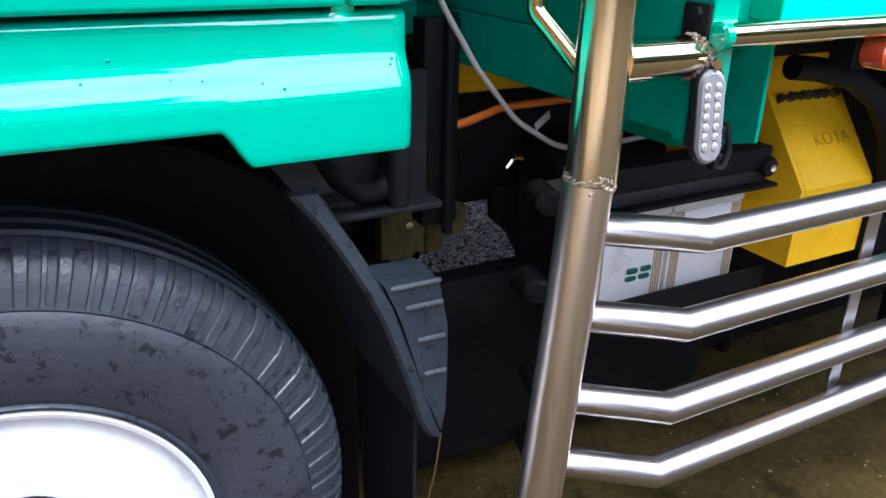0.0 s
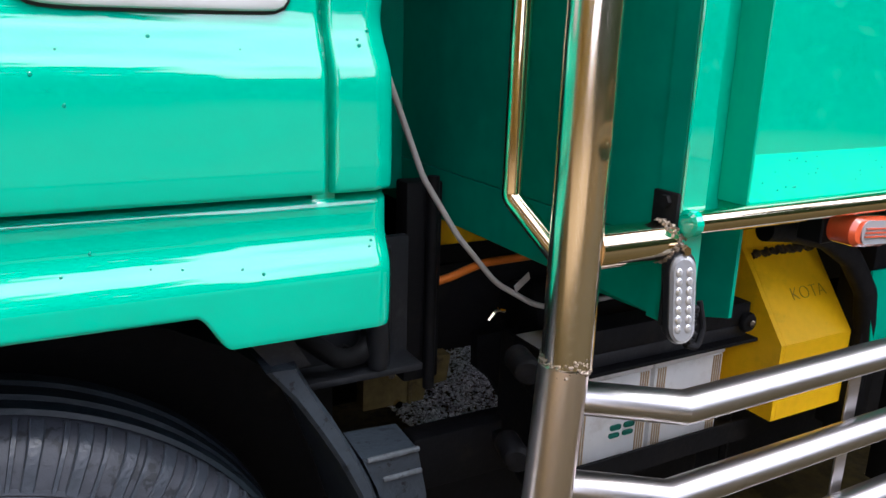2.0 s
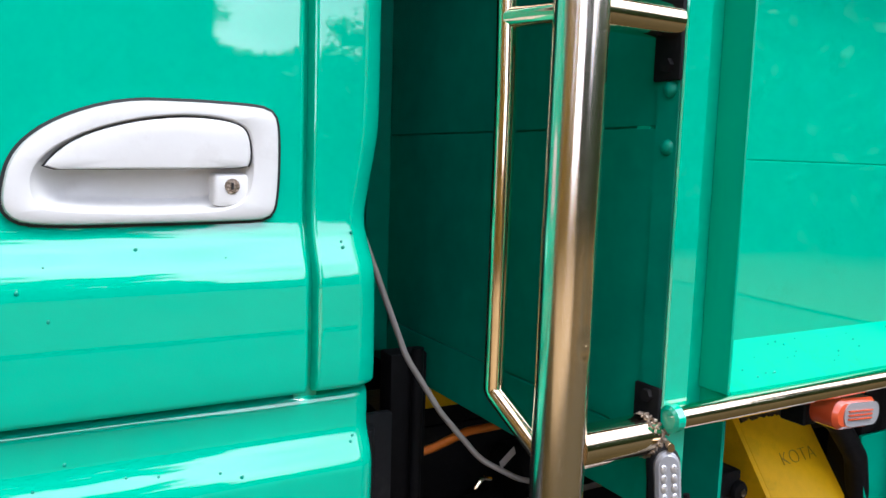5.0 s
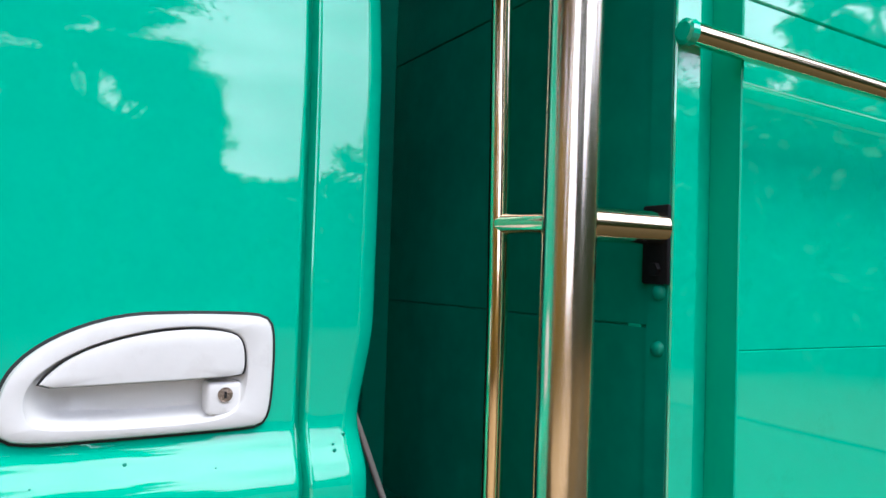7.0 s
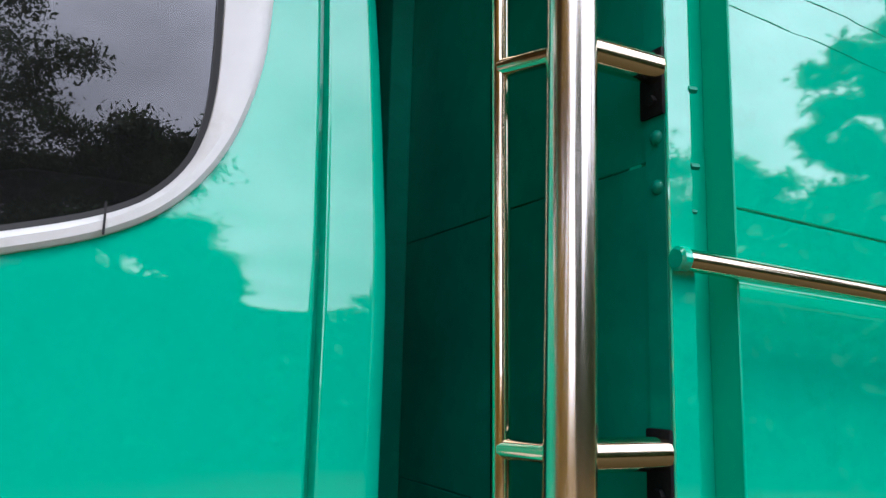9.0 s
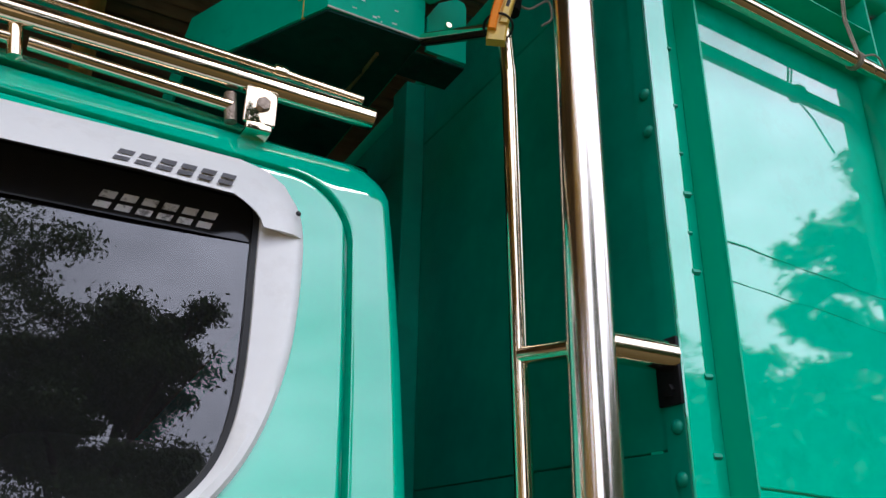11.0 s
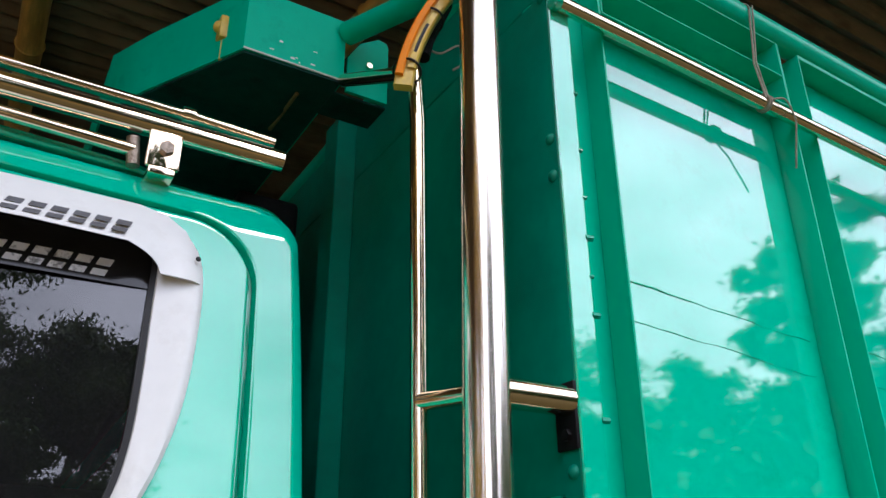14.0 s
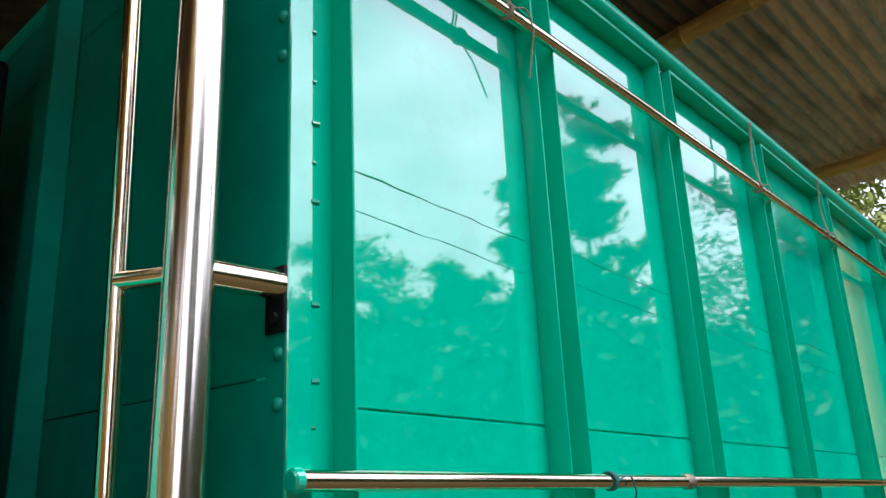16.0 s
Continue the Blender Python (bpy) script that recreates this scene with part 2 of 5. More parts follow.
bark = material("bark", (0.05, 0.038, 0.026), 0.85, vary=0.35, scale=6, grain=40, bump=0.5, bump_scale=30)
soot = material("oily_rust", (0.030, 0.020, 0.010), 0.7, 0.1, vary=0.5, scale=60, grain=160, bump=0.6, bump_scale=160, dirt=(0.16, 0.10, 0.02), dirt_amount=0.8, dirt_scale=70)
cab_lining = material("cab_lining", (0.02, 0.02, 0.022), 0.8, vary=0.2, bump=0.1)

drop_mat = material("water_drop", (0.0, 0.34, 0.24), 0.05, vary=0.05, bump=0.0, coat=1.0)

tinted = bpy.data.materials.new("tinted_glass")
tinted.use_nodes = True
g = tinted.node_tree.nodes["Principled BSDF"]
g.inputs["Base Color"].default_value = (0.12, 0.12, 0.125, 1)
g.inputs["Roughness"].default_value = 0.0
g.inputs["IOR"].default_value = 1.6
g.inputs["Transmission Weight"].default_value = 0.93
g.inputs["Coat Weight"].default_value = 1.0
g.inputs["Coat Roughness"].default_value = 0.0
g.inputs["Coat IOR"].default_value = 1.5


# ---- mesh tools ----
def part(name, bm, mat, parent=None, label="", smooth=True, sharp=35):
    """Links a bmesh as one mesh object, under its thing where one is given."""
    bmesh.ops.remove_doubles(bm, verts=bm.verts, dist=1e-6)
    bmesh.ops.recalc_face_normals(bm, faces=bm.faces)
    me = bpy.data.meshes.new(name)
    if smooth:
        lim = radians(sharp)
        for f in bm.faces:
            f.smooth = True
        for e in bm.edges:
            if len(e.link_faces) == 2 and e.calc_face_angle() > lim:
                e.smooth = False
    bm.to_mesh(me)
    bm.free()
    me.materials.append(mat)
    ob = new(name, me)
    if parent:
        ob.parent = parent
    if label:
        ob["label"] = label
    return ob


def thing(name, label, category, group="", kind="", at=(0, 0, 0)):
    ob = new(name)
    ob.location = at
    ob.empty_display_size = 0.05
    return tagged(ob, label, category, group, kind)


def add_box(bm, lo, hi, bevel=0.0, segments=2, m=None):
    c = [(a + b) / 2 for a, b in zip(lo, hi)]
    s = [abs(b - a) for a, b in zip(lo, hi)]
    r = bmesh.ops.create_cube(bm, size=1)
    bmesh.ops.scale(bm, vec=s, verts=r["verts"])
    bmesh.ops.translate(bm, vec=c, verts=r["verts"])
    vs = r["verts"]
    if bevel:
        es = {e for v in vs for e in v.link_edges}
        q = bmesh.ops.bevel(bm, geom=list(es), offset=bevel, segments=segments, profile=0.5, affect="EDGES")
        vs = list({v for f in q["faces"] for v in f.verts} | {v for v in vs if v.is_valid})
    if m:
        bmesh.ops.transform(bm, matrix=m, verts=vs)
    return bm


def box(lo, hi, bevel=0.0, segments=2, m=None):
    return add_box(bmesh.new(), lo, hi, bevel, segments, m)


def fillet(points, radius, steps=6):
    """Rounds the inner corners of a polyline."""
    ps = [Vector(p) for p in points]
    res = [ps[0]]
    for a, b, c in zip(ps, ps[1:], ps[2:]):
        u, v = (a - b), (c - b)
        ang = u.angle(v)
        if radius <= 0 or ang > math.pi - 0.02:
            res.append(b)
            continue
        d = min(radius / math.tan(ang / 2), u.length * 0.49, v.length * 0.49)
        p0, p1 = b + u.normalized() * d, b + v.normalized() * d
        for i in range(steps + 1):
            t = i / steps
            res.append(p0 * (1 - t) ** 2 + b * 2 * t * (1 - t) + p1 * t ** 2)
    res.append(ps[-1])
    return res


def add_tube(bm, points, r, segs=16, caps=True, wobble=0.0):
    """A round tube along a polyline, mitred at its corners."""
    ps = [Vector(p) for p in points]
    n = len(ps)
    dirs = [(b - a).normalized() for a, b in zip(ps, ps[1:])]
    t0 = dirs[0]
    up = Vector((0, 0, 1)) if abs(t0.z) < 0.9 else Vector((0, 1, 0))
    side = t0.cross(up).normalized()
    rings = []
    for i, p in enumerate(ps):
        if i == 0:
            tan = dirs[0]
        elif i == n - 1:
            tan = dirs[-1]
        else:
            tan = (dirs[i - 1] + dirs[i]).normalized()
        d = dirs[min(i, n - 2)]
        s = (side - d * side.dot(d)).normalized()
        side = s
        w = d.cross(s)
        ri = r[i] if isinstance(r, (list, tuple)) else r
        ring = []
        for k in range(segs):
            a = 2 * math.pi * k / segs
            off = (s * math.cos(a) + w * math.sin(a)) * ri
            if 0 < i < n - 1:
                # slide along the segment onto the mitre plane
                den = tan.dot(d)
                off = off - d * (off.dot(tan) / den)
            ring.append(bm.verts.new(p + off + (noise.noise_vector(p * 3) * wobble if wobble else Vector())))
        rings.append(ring)
    for a, b in zip(rings, rings[1:]):
        for k in range(segs):
            bm.faces.new((a[k], a[(k + 1) % segs], b[(k + 1) % segs], b[k]))
    if caps:
        bm.faces.new(rings[0][::-1])
        bm.faces.new(rings[-1])
    return bm


def tube(points, r, segs=16, caps=True, wobble=0.0):
    return add_tube(bmesh.new(), points, r, segs, caps, wobble)


def polar(outline, centre, n=72):
    """Resamples a star-shaped outline by angle about a centre: [(x, z)] of length n."""
    cx, cz = centre
    pts = []
    for k in range(n):
        a = 2 * math.pi * k / n
        dx, dz = math.cos(a), math.sin(a)
        best = 0.0
        for (x0, z0), (x1, z1) in zip(outline, outline[1:] + outline[:1]):
            ex, ez = x1 - x0, z1 - z0
            den = dx * ez - dz * ex
            if abs(den) < 1e-12:
                continue
            t = ((x0 - cx) * ez - (z0 - cz) * ex) / den
            s = ((x0 - cx) * dz - (z0 - cz) * dx) / den
            if t > 0 and -1e-9 <= s <= 1 + 1e-9:
                best = max(best, t)
        pts.append((cx + dx * best, cz + dz * best))
    return pts


def rounded(outline, rounds=2):
    """Cuts the corners of a closed outline (Chaikin)."""
    for _ in range(rounds):
        res = []
        for (x0, z0), (x1, z1) in zip(outline, outline[1:] + outline[:1]):
            res += [(x0 * 0.75 + x1 * 0.25, z0 * 0.75 + z1 * 0.25), (x0 * 0.25 + x1 * 0.75, z0 * 0.25 + z1 * 0.75)]
        outline = res
    return outline


def inset(outline, d):
    """Moves a closed outline inwards by d (outwards if negative); works for either direction of travel."""
    n = len(outline)
    area = sum(x0 * z1 - x1 * z0 for (x0, z0), (x1, z1) in zip(outline, outline[1:] + outline[:1]))
    sgn = 1 if area > 0 else -1
    res = []
    for i in range(n):
        (x0, z0), (x1, z1) = outline[i - 1], outline[(i + 1) % n]
        tx, tz = x1 - x0, z1 - z0
        l = math.hypot(tx, tz) or 1
        res.append((outline[i][0] - tz / l * d * sgn, outline[i][1] + tx / l * d * sgn))
    return res


def loft(loops, cap_first=False, cap_last=False, close=True):
    """Skins a row of 3D loops of equal length."""
    bm = bmesh.new()
    rows = [[bm.verts.new(p) for p in lp] for lp in loops]
    n = len(rows[0])
    for a, b in zip(rows, rows[1:]):
        for k in range(n if close else n - 1):
            bm.faces.new((a[k], a[(k + 1) % n], b[(k + 1) % n], b[k]))
    if cap_first:
        bm.faces.new(rows[0][::-1])
    if cap_last:
        bm.faces.new(rows[-1])
    return bm


def lift(outline, y):
    return [(x, y, z) for x, z in outline]


def dome(centre, r, axis, depth=0.5, segs=12):
    """A rivet or bolt head: a flattened half ball that stands on a face along an axis."""
    bm = bmesh.new()
    bmesh.ops.create_uvsphere(bm, u_segments=segs, v_segments=8, radius=r)
    bmesh.ops.delete(bm, geom=[v for v in bm.verts if v.co.z < -1e-5], context="VERTS")
    bmesh.ops.scale(bm, vec=(1, 1, depth), verts=bm.verts)
    rot = Vector((0, 0, 1)).rotation_difference(Vector(axis)).to_matrix().to_4x4()
    bmesh.ops.transform(bm, matrix=Matrix.Translation(centre) @ rot, verts=bm.verts)
    return bm


def hexbolt(centre, r, axis, h=0.006):
    bm = bmesh.new()
    bmesh.ops.create_cone(bm, cap_ends=True, segments=6, radius1=r, radius2=r * 0.94, depth=h)
    bmesh.ops.translate(bm, vec=(0, 0, h / 2), verts=bm.verts)
    rot = Vector((0, 0, 1)).rotation_difference(Vector(axis)).to_matrix().to_4x4()
    bmesh.ops.transform(bm, matrix=Matrix.Translation(centre) @ rot, verts=bm.verts)
    return bm


def lathe(profile, segs=96):
    """Turns (radius, y) points round the y axis."""
    bm = bmesh.new()
    rows = []
    for r, y in profile:
        rows.append([bm.verts.new((r * math.cos(2 * math.pi * k / segs), y, r * math.sin(2 * math.pi * k / segs))) for k in range(segs)])
    for a, b in zip(rows, rows[1:]):
        for k in range(segs):
            bm.faces.new((a[k], a[(k + 1) % segs], b[(k + 1) % segs], b[k]))
    return bm


def steps(a, b, d):
    n = max(1, round((b - a) / d))
    return [a + (b - a) * i / n for i in range(n + 1)]


# ---- setting: ground, shed ----
def ground_sheet():
    bm = bmesh.new()
    edges = sorted({-400.0, -120.0, -40.0, -15.0, 15.0, 40.0, 120.0, 400.0} | {round(-6 + 0.25 * i, 3) for i in range(49)})
    rows = []
    for y in edges:
        row = []
        for x in edges:
            near = max(0.0, 1 - math.hypot(x, y) / 9)
            h = 0.018 * noise.noise(Vector((x * 1.7, y * 1.7, 0.3))) * near + 0.03 * noise.noise(Vector((x * 0.4, y * 0.4, 4.0))) * near
            row.append(bm.verts.new((x, y, min(h, 0.02) - 0.012)))
        rows.append(row)
    for a, b in zip(rows, rows[1:]):
        for k in range(len(a) - 1):
            bm.faces.new((a[k], a[k + 1], b[k + 1], b[k]))
    return bm


tagged(part("ground", ground_sheet(), mud), "wet brown trodden earth, muddy and uneven", "ground", kind="structure")



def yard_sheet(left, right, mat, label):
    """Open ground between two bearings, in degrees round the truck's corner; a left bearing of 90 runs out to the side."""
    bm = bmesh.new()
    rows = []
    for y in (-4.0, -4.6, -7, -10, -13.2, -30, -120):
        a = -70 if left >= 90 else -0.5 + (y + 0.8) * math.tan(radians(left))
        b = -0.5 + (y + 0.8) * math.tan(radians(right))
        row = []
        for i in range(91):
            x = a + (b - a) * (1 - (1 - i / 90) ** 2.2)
            # the pale ground comes closer to the truck ahead of the cab
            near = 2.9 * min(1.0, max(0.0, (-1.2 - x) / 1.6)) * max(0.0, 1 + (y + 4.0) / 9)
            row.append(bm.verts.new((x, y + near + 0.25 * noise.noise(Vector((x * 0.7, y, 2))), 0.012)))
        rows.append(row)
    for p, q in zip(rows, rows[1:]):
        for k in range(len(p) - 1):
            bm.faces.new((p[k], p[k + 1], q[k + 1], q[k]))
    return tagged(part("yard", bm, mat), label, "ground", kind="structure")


# unseen ground added; its two tones shape what pipes and paint reflect
yard_sheet(90, 7, pale_earth, "unseen pale earth of the open yard, added for reflections")
yard_sheet(7, -40, dark_earth, "unseen darker brown earth of the open yard, added for reflections")

# unseen ground sheet, added beyond the open end under the roof's bounce light
bm = bmesh.new()
rows = []
for x in steps(5.7, 15.7, 1.0):
    rows.append([bm.verts.new((x + 0.3 * noise.noise(Vector((x, y * 0.6, 5))), y, 0.012)) for y in steps(-7, 7, 1.0)])
for a, b in zip(rows, rows[1:]):
    for k in range(len(a) - 1):
        bm.faces.new((a[k], a[k + 1], b[k + 1], b[k]))
tagged(part("yard_rear", bm, dark_earth), "unseen brown earth added outside the shed's open end", "ground", kind="structure")

ROOF_Z = 3.36


def corrugated(x0, x1, y0, y1, z, pitch=0.076, depth=0.013):
    bm = bmesh.new()
    n = int((y1 - y0) / pitch * 6)
    xs = [x0, (x0 + x1) / 2, x1]
    rows = []
    for i in range(n + 1):
        y = y0 + (y1 - y0) * i / n
        h = math.sin(2 * math.pi * y / pitch) * depth
        rows.append([bm.verts.new((x, y, z + h + 0.006 * noise.noise(Vector((x, y * 0.8, 1))))) for x in xs])
    for a, b in zip(rows, rows[1:]):
        for k in range(len(xs) - 1):
            bm.faces.new((a[k], a[k + 1], b[k + 1], b[k]))
    bmesh.ops.solidify(bm, geom=bm.faces[:], thickness=0.001)
    return bm


# two roof tones: inner shade and end daylight are put into the colours
tagged(part("ceiling", corrugated(-6.0, 2.50, -0.72, 4.0, ROOF_Z), dark_iron), "rusty corrugated iron sheets of an open shed roof, darkened for the shade inside", "roof", kind="structure")
tagged(part("ceiling_rear", corrugated(2.44, 5.25, -0.72, 4.0, ROOF_Z + 0.006), roof_iron), "weathered corrugated iron sheets lapped behind the dark ones, paler for daylight at the open end", "roof", kind="structure")


def bamboo_pole(x, y0, y1, z, r, seed, skew=0.0):
    rnd = random.Random(seed)
    pts, rad = [], []
    y = y0
    while y < y1:
        gap = rnd.uniform(0.26, 0.36)
        for d, k in ((0.0, 1.07), (0.012, 0.98), (gap / 2, 0.95), (gap - 0.012, 0.98)):
            if y + d < y1:
                pts.append((x + skew * (y + d - 0.75) + 0.01 * math.sin(y * 1.1 + seed), y + d, z + 0.008 * math.cos(y * 0.9 + seed)))
                rad.append(r * k)
        y += gap
    return tube(pts, rad, 18), pts[::4], r


for i, (x, r, skew) in enumerate(((-2.45, 0.042, 0), (-1.55, 0.04, 0), (-0.61, 0.043, 0), (0.350, 0.042, -0.11), (1.165, 0.04, 0), (2.495, 0.042, 0.165), (4.60, 0.042, 0))):
    rafter = thing("bamboo_rafter", "yellow-brown bamboo pole carrying the iron roof sheets", "rafter", "bamboo rafters")
    pole, nodes, pr = bamboo_pole(x, -0.70, 3.9, ROOF_Z - 0.062, r, i + 1, skew)
    part("pole", pole, bamboo, rafter)
    for nx, ny, nz in nodes[1:]:
        part("node", tube([(nx, ny - 0.006, nz), (nx, ny - 0.002, nz), (nx, ny + 0.002, nz), (nx, ny + 0.006, nz)], [pr * 1.03, pr * 1.11, pr * 1.11, pr * 1.03], 18), bamboo, rafter)
for y in (-0.62, 3.85):
    tagged(part("bamboo_purlin", tube([(-6, y, ROOF_Z - 0.14), (5.2, y, ROOF_Z - 0.14)], 0.04, 14), bamboo), "long bamboo pole under the rafters at the roof edge", "purlin", "bamboo purlins")
for x, y in ((-5.8, -0.62), (4.8, -0.62), (-5.8, 3.85), (4.8, 3.85)):
    tagged(part("shed_post", tube([(x, y, -0.05), (x, y, ROOF_Z - 0.17)], 0.06, 14), bamboo), "upright bamboo post carrying the shed roof", "post", "shed posts")
# unseen back wall, added to keep light out of the gap behind the cab
tagged(part("wall_back", box((-6.0, 4.02, -0.03), (5.25, 4.10, ROOF_Z + 0.1)), wall_mat), "unseen dark board wall added to close the shed and keep it dark", "wall", kind="structure")
# unseen end wall, brown so that the pipes reflect brown
tagged(part("wall_front", box((-6.1, -0.70, -0.03), (-6.02, 4.02, ROOF_Z + 0.1)), pale_boards), "unseen brown board wall added at the shed's end for pipe reflections", "wall", kind="structure")


def gravel_bed(x0, x1, y0, y1, count, seed, small=0.003, large=0.009, mat=stone, name="gravel"):
    rnd = random.Random(seed)
    verts, faces = [], []
    for _ in range(count):
        x, y, r = rnd.uniform(x0, x1), rnd.uniform(y0, y1), rnd.uniform(small, large)
        b = len(verts)
        for dx, dy, dz in ((1, 0, 0), (0, 1, 0), (-1, 0, 0), (0, -1, 0), (0, 0, 1)):
            k = r * rnd.uniform(0.6, 1.2)
            verts.append((x + dx * k, y + dy * k, 0.004 + dz * k * 0.9))
        faces += [(b, b + 1, b + 4), (b + 1, b + 2, b + 4), (b + 2, b + 3, b + 4), (b + 3, b, b + 4)]
    me = bpy.data.meshes.new(name)
    me.from_pydata(verts, [], faces)
    me.materials.append(mat)
    return new(name, me)


tagged(gravel_bed(0.45, 1.35, 1.1, 2.2, 16000, 5), "loose grey gravel lying on the wet ground", "gravel", kind="stuff")
tagged(gravel_bed(-0.2, 3.2, -0.7, 0.42, 800, 9, 0.0015, 0.005, pebble, "pebbles"), "small brown pebbles and clods on the wet earth", "pebbles", kind="stuff")

# ---- cargo body ----
FX, OUT, BASE = 0.075, -0.15, -0.108
BOX_END, FAR = 5.2, 1.85
TOP = 2.53
cargo = thing("cargo_body", "tall green painted steel truck cargo body with outward-open channel posts", "cargo body")

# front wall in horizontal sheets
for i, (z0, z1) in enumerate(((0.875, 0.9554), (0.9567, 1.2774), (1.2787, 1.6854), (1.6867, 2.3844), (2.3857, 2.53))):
    part("front_sheet", box((FX, -0.146, z0), (FX + 0.03, FAR - 0.004, z1), 0.0015, 1), shaded_paint, cargo)
part("front_backing", box((FX + 0.006, -0.140, 0.88), (FX + 0.036, FAR - 0.01, 2.52)), shaded_paint, cargo)
part("front_flange", box((FX - 0.004, OUT, 0.872), (FX - 0.0002, -0.119, TOP), 0.001, 1), shaded_paint, cargo)
part("corner_angle", box((FX - 0.004, OUT - 0.004, 0.872), (0.106, OUT, TOP), 0.0015, 1), body_paint, cargo)
part("corner_web", box((0.0755, BASE, 0.96), (0.178, BASE + 0.02, TOP), 0.001, 1), post_paint, cargo)
part("corner_channel_flange", box((0.172, OUT, 0.992), (0.176, BASE, TOP), 0.0012, 1), post_paint, cargo)
part("front_stud", box((FX - 0.045, 0.507, 0.9), (FX, 0.575, TOP), 0.002, 1), shaded_paint, cargo)
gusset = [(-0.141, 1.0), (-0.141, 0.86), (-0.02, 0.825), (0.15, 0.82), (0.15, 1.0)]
part("gusset_plate", loft([[(x, y, z) for y, z in gusset] for x in (0.178, 0.183)], True, True), shaded_paint, cargo)

# side sheets, bay by bay, and the open channels between them
POSTS = (0.612, 1.128, 1.70, 2.30, 2.95, 3.60, 4.25, 4.85)
W = 0.062
BAYS = [(0.176, POSTS[0])] + [(a + W, b) for a, b in zip(POSTS, POSTS[1:])] + [(POSTS[-1] + W, BOX_END)]
SEAMS = (1.025, 1.2485, 1.660, 2.520)
for x0, x1 in BAYS:
    # the first bay's sheet stops below a lipped opening
    levels = SEAMS[:3] + (2.386,) if x0 < 0.2 else SEAMS
    for k, (z0, z1) in enumerate(zip(levels, levels[1:])):
        gap = 0.0014 if k == 1 else 0.0003
        low = 0.0014 if k == 2 else 0.0003
        part("side_sheet", box((x0, BASE, z0 + low), (x1, BASE + 0.02, z1 - gap), 0.0012, 1), body_paint, cargo)
rnd = random.Random(11)
for x0, x1 in BAYS[:4]:
    for z, d in ((1.978, 0.0011), (1.921, 0.0007)):
        pts = [(x, BASE - 0.0002, z - 0.03 * (x - x0) + rnd.uniform(-0.002, 0.002)) for x in [x0 + 0.03 + (x1 - x0 - 0.05) * i / 14 for i in range(15)]]
        part("weld_seam", tube(pts, [d * rnd.uniform(0.5, 1.3) for _ in pts], 6), body_paint, cargo)
part("side_backing", box((0.178, BASE + 0.006, 1.0), (POSTS[0] + W, BASE + 0.03, 2.384)), body_paint, cargo)
part("side_backing", box((POSTS[0] + W, BASE + 0.006, 1.0), (BOX_END, BASE + 0.03, 2.5)), body_paint, cargo)


def channel(x, z0, z1):
    bm = bmesh.new()
    add_box(bm, (x, OUT, z0), (x + 0.0035, BASE + 0.004, z1), 0.0015, 2)
    add_box(bm, (x + W - 0.0035, OUT, z0), (x + W, BASE + 0.004, z1), 0.0015, 2)
    add_box(bm, (x + 0.0035, BASE - 0.002, z0), (x + W - 0.0035, BASE + 0.006, z1))
    return bm


for x in POSTS:
    part("side_post", channel(x, 0.985, TOP - 0.002), post_paint, cargo)

# bottom ledge: slopes out from the sheets to the lower lip
prof = [(BASE, 1.0405), (OUT + 0.004, 1.001), (OUT, 0.996), (OUT, 0.972), (OUT + 0.004, 0.970), (BASE + 0.02, 0.970), (BASE + 0.02, 1.0405)]
part("bottom_ledge", loft([[(x, y, z) for y, z in prof] for x in (0.1762, BOX_END)], True, True), dull_paint, cargo)
# lipped opening at the top of the first bay: frame, middle lip and set-back sheet
x0, x1 = BAYS[0]
part("top_sheet", box((x0, BASE + 0.034, 2.380), (x1, BASE + 0.040, 2.5265)), post_paint, cargo)
for z in (2.386, 2.450, 2.523):
    part("top_lip", box((x0, OUT - 0.001, z), (x1 - 0.006, BASE + 0.034, z + 0.0032), 0.0014, 2), post_paint, cargo)
for x in (x0 - 0.0005, x1 - 0.0065):
    part("top_lip_end", box((x, OUT - 0.002, 2.386), (x + 0.0032, BASE + 0.034, 2.526), 0.0014, 2), post_paint, cargo)
# plain flange over the other bays
for x0, x1 in BAYS[1:]:
    part("top_flange", box((x0, OUT + 0.001, 2.521), (x1, BASE + 0.02, TOP), 0.0014, 2), post_paint, cargo)
part("top_tube", tube(fillet([(BOX_END, -0.138, 2.556), (0.094, -0.138, 2.556), (0.094, FAR, 2.556)], 0.05), 0.0255, 18), post_paint, cargo)
part("top_tube_stop", hexbolt((0.098, -0.132, 2.5785), 0.006, (-0.4, -0.4, 0.8), 0.004), white_paint, cargo, "small pale weld stop")
# the walls that close the body
part("far_side", box((FX + 0.04, FAR - 0.03, 0.97), (BOX_END, FAR, TOP)), body_paint, cargo)
part("rear_wall", box((BOX_END - 0.03, BASE + 0.03, 0.97), (BOX_END, FAR - 0.03, TOP)), body_paint, cargo)
part("floor_deck", box((FX + 0.04, BASE + 0.035, 0.94), (BOX_END - 0.035, FAR - 0.035, 0.968)), black_steel, cargo, "black underside of the load deck")

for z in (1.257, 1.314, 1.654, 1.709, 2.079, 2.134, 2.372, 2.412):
    part("rivet", dome((FX - 0.004, -0.138, z), 0.0085, (-1, 0, 0), 0.75), shaded_paint, cargo)
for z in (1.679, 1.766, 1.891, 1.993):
    part("edge_screw", hexbolt((0.104, OUT - 0.002, z), 0.0042, (0.97, -0.25, 0), 0.010), shaded_paint, cargo, "dark green painted screw end")
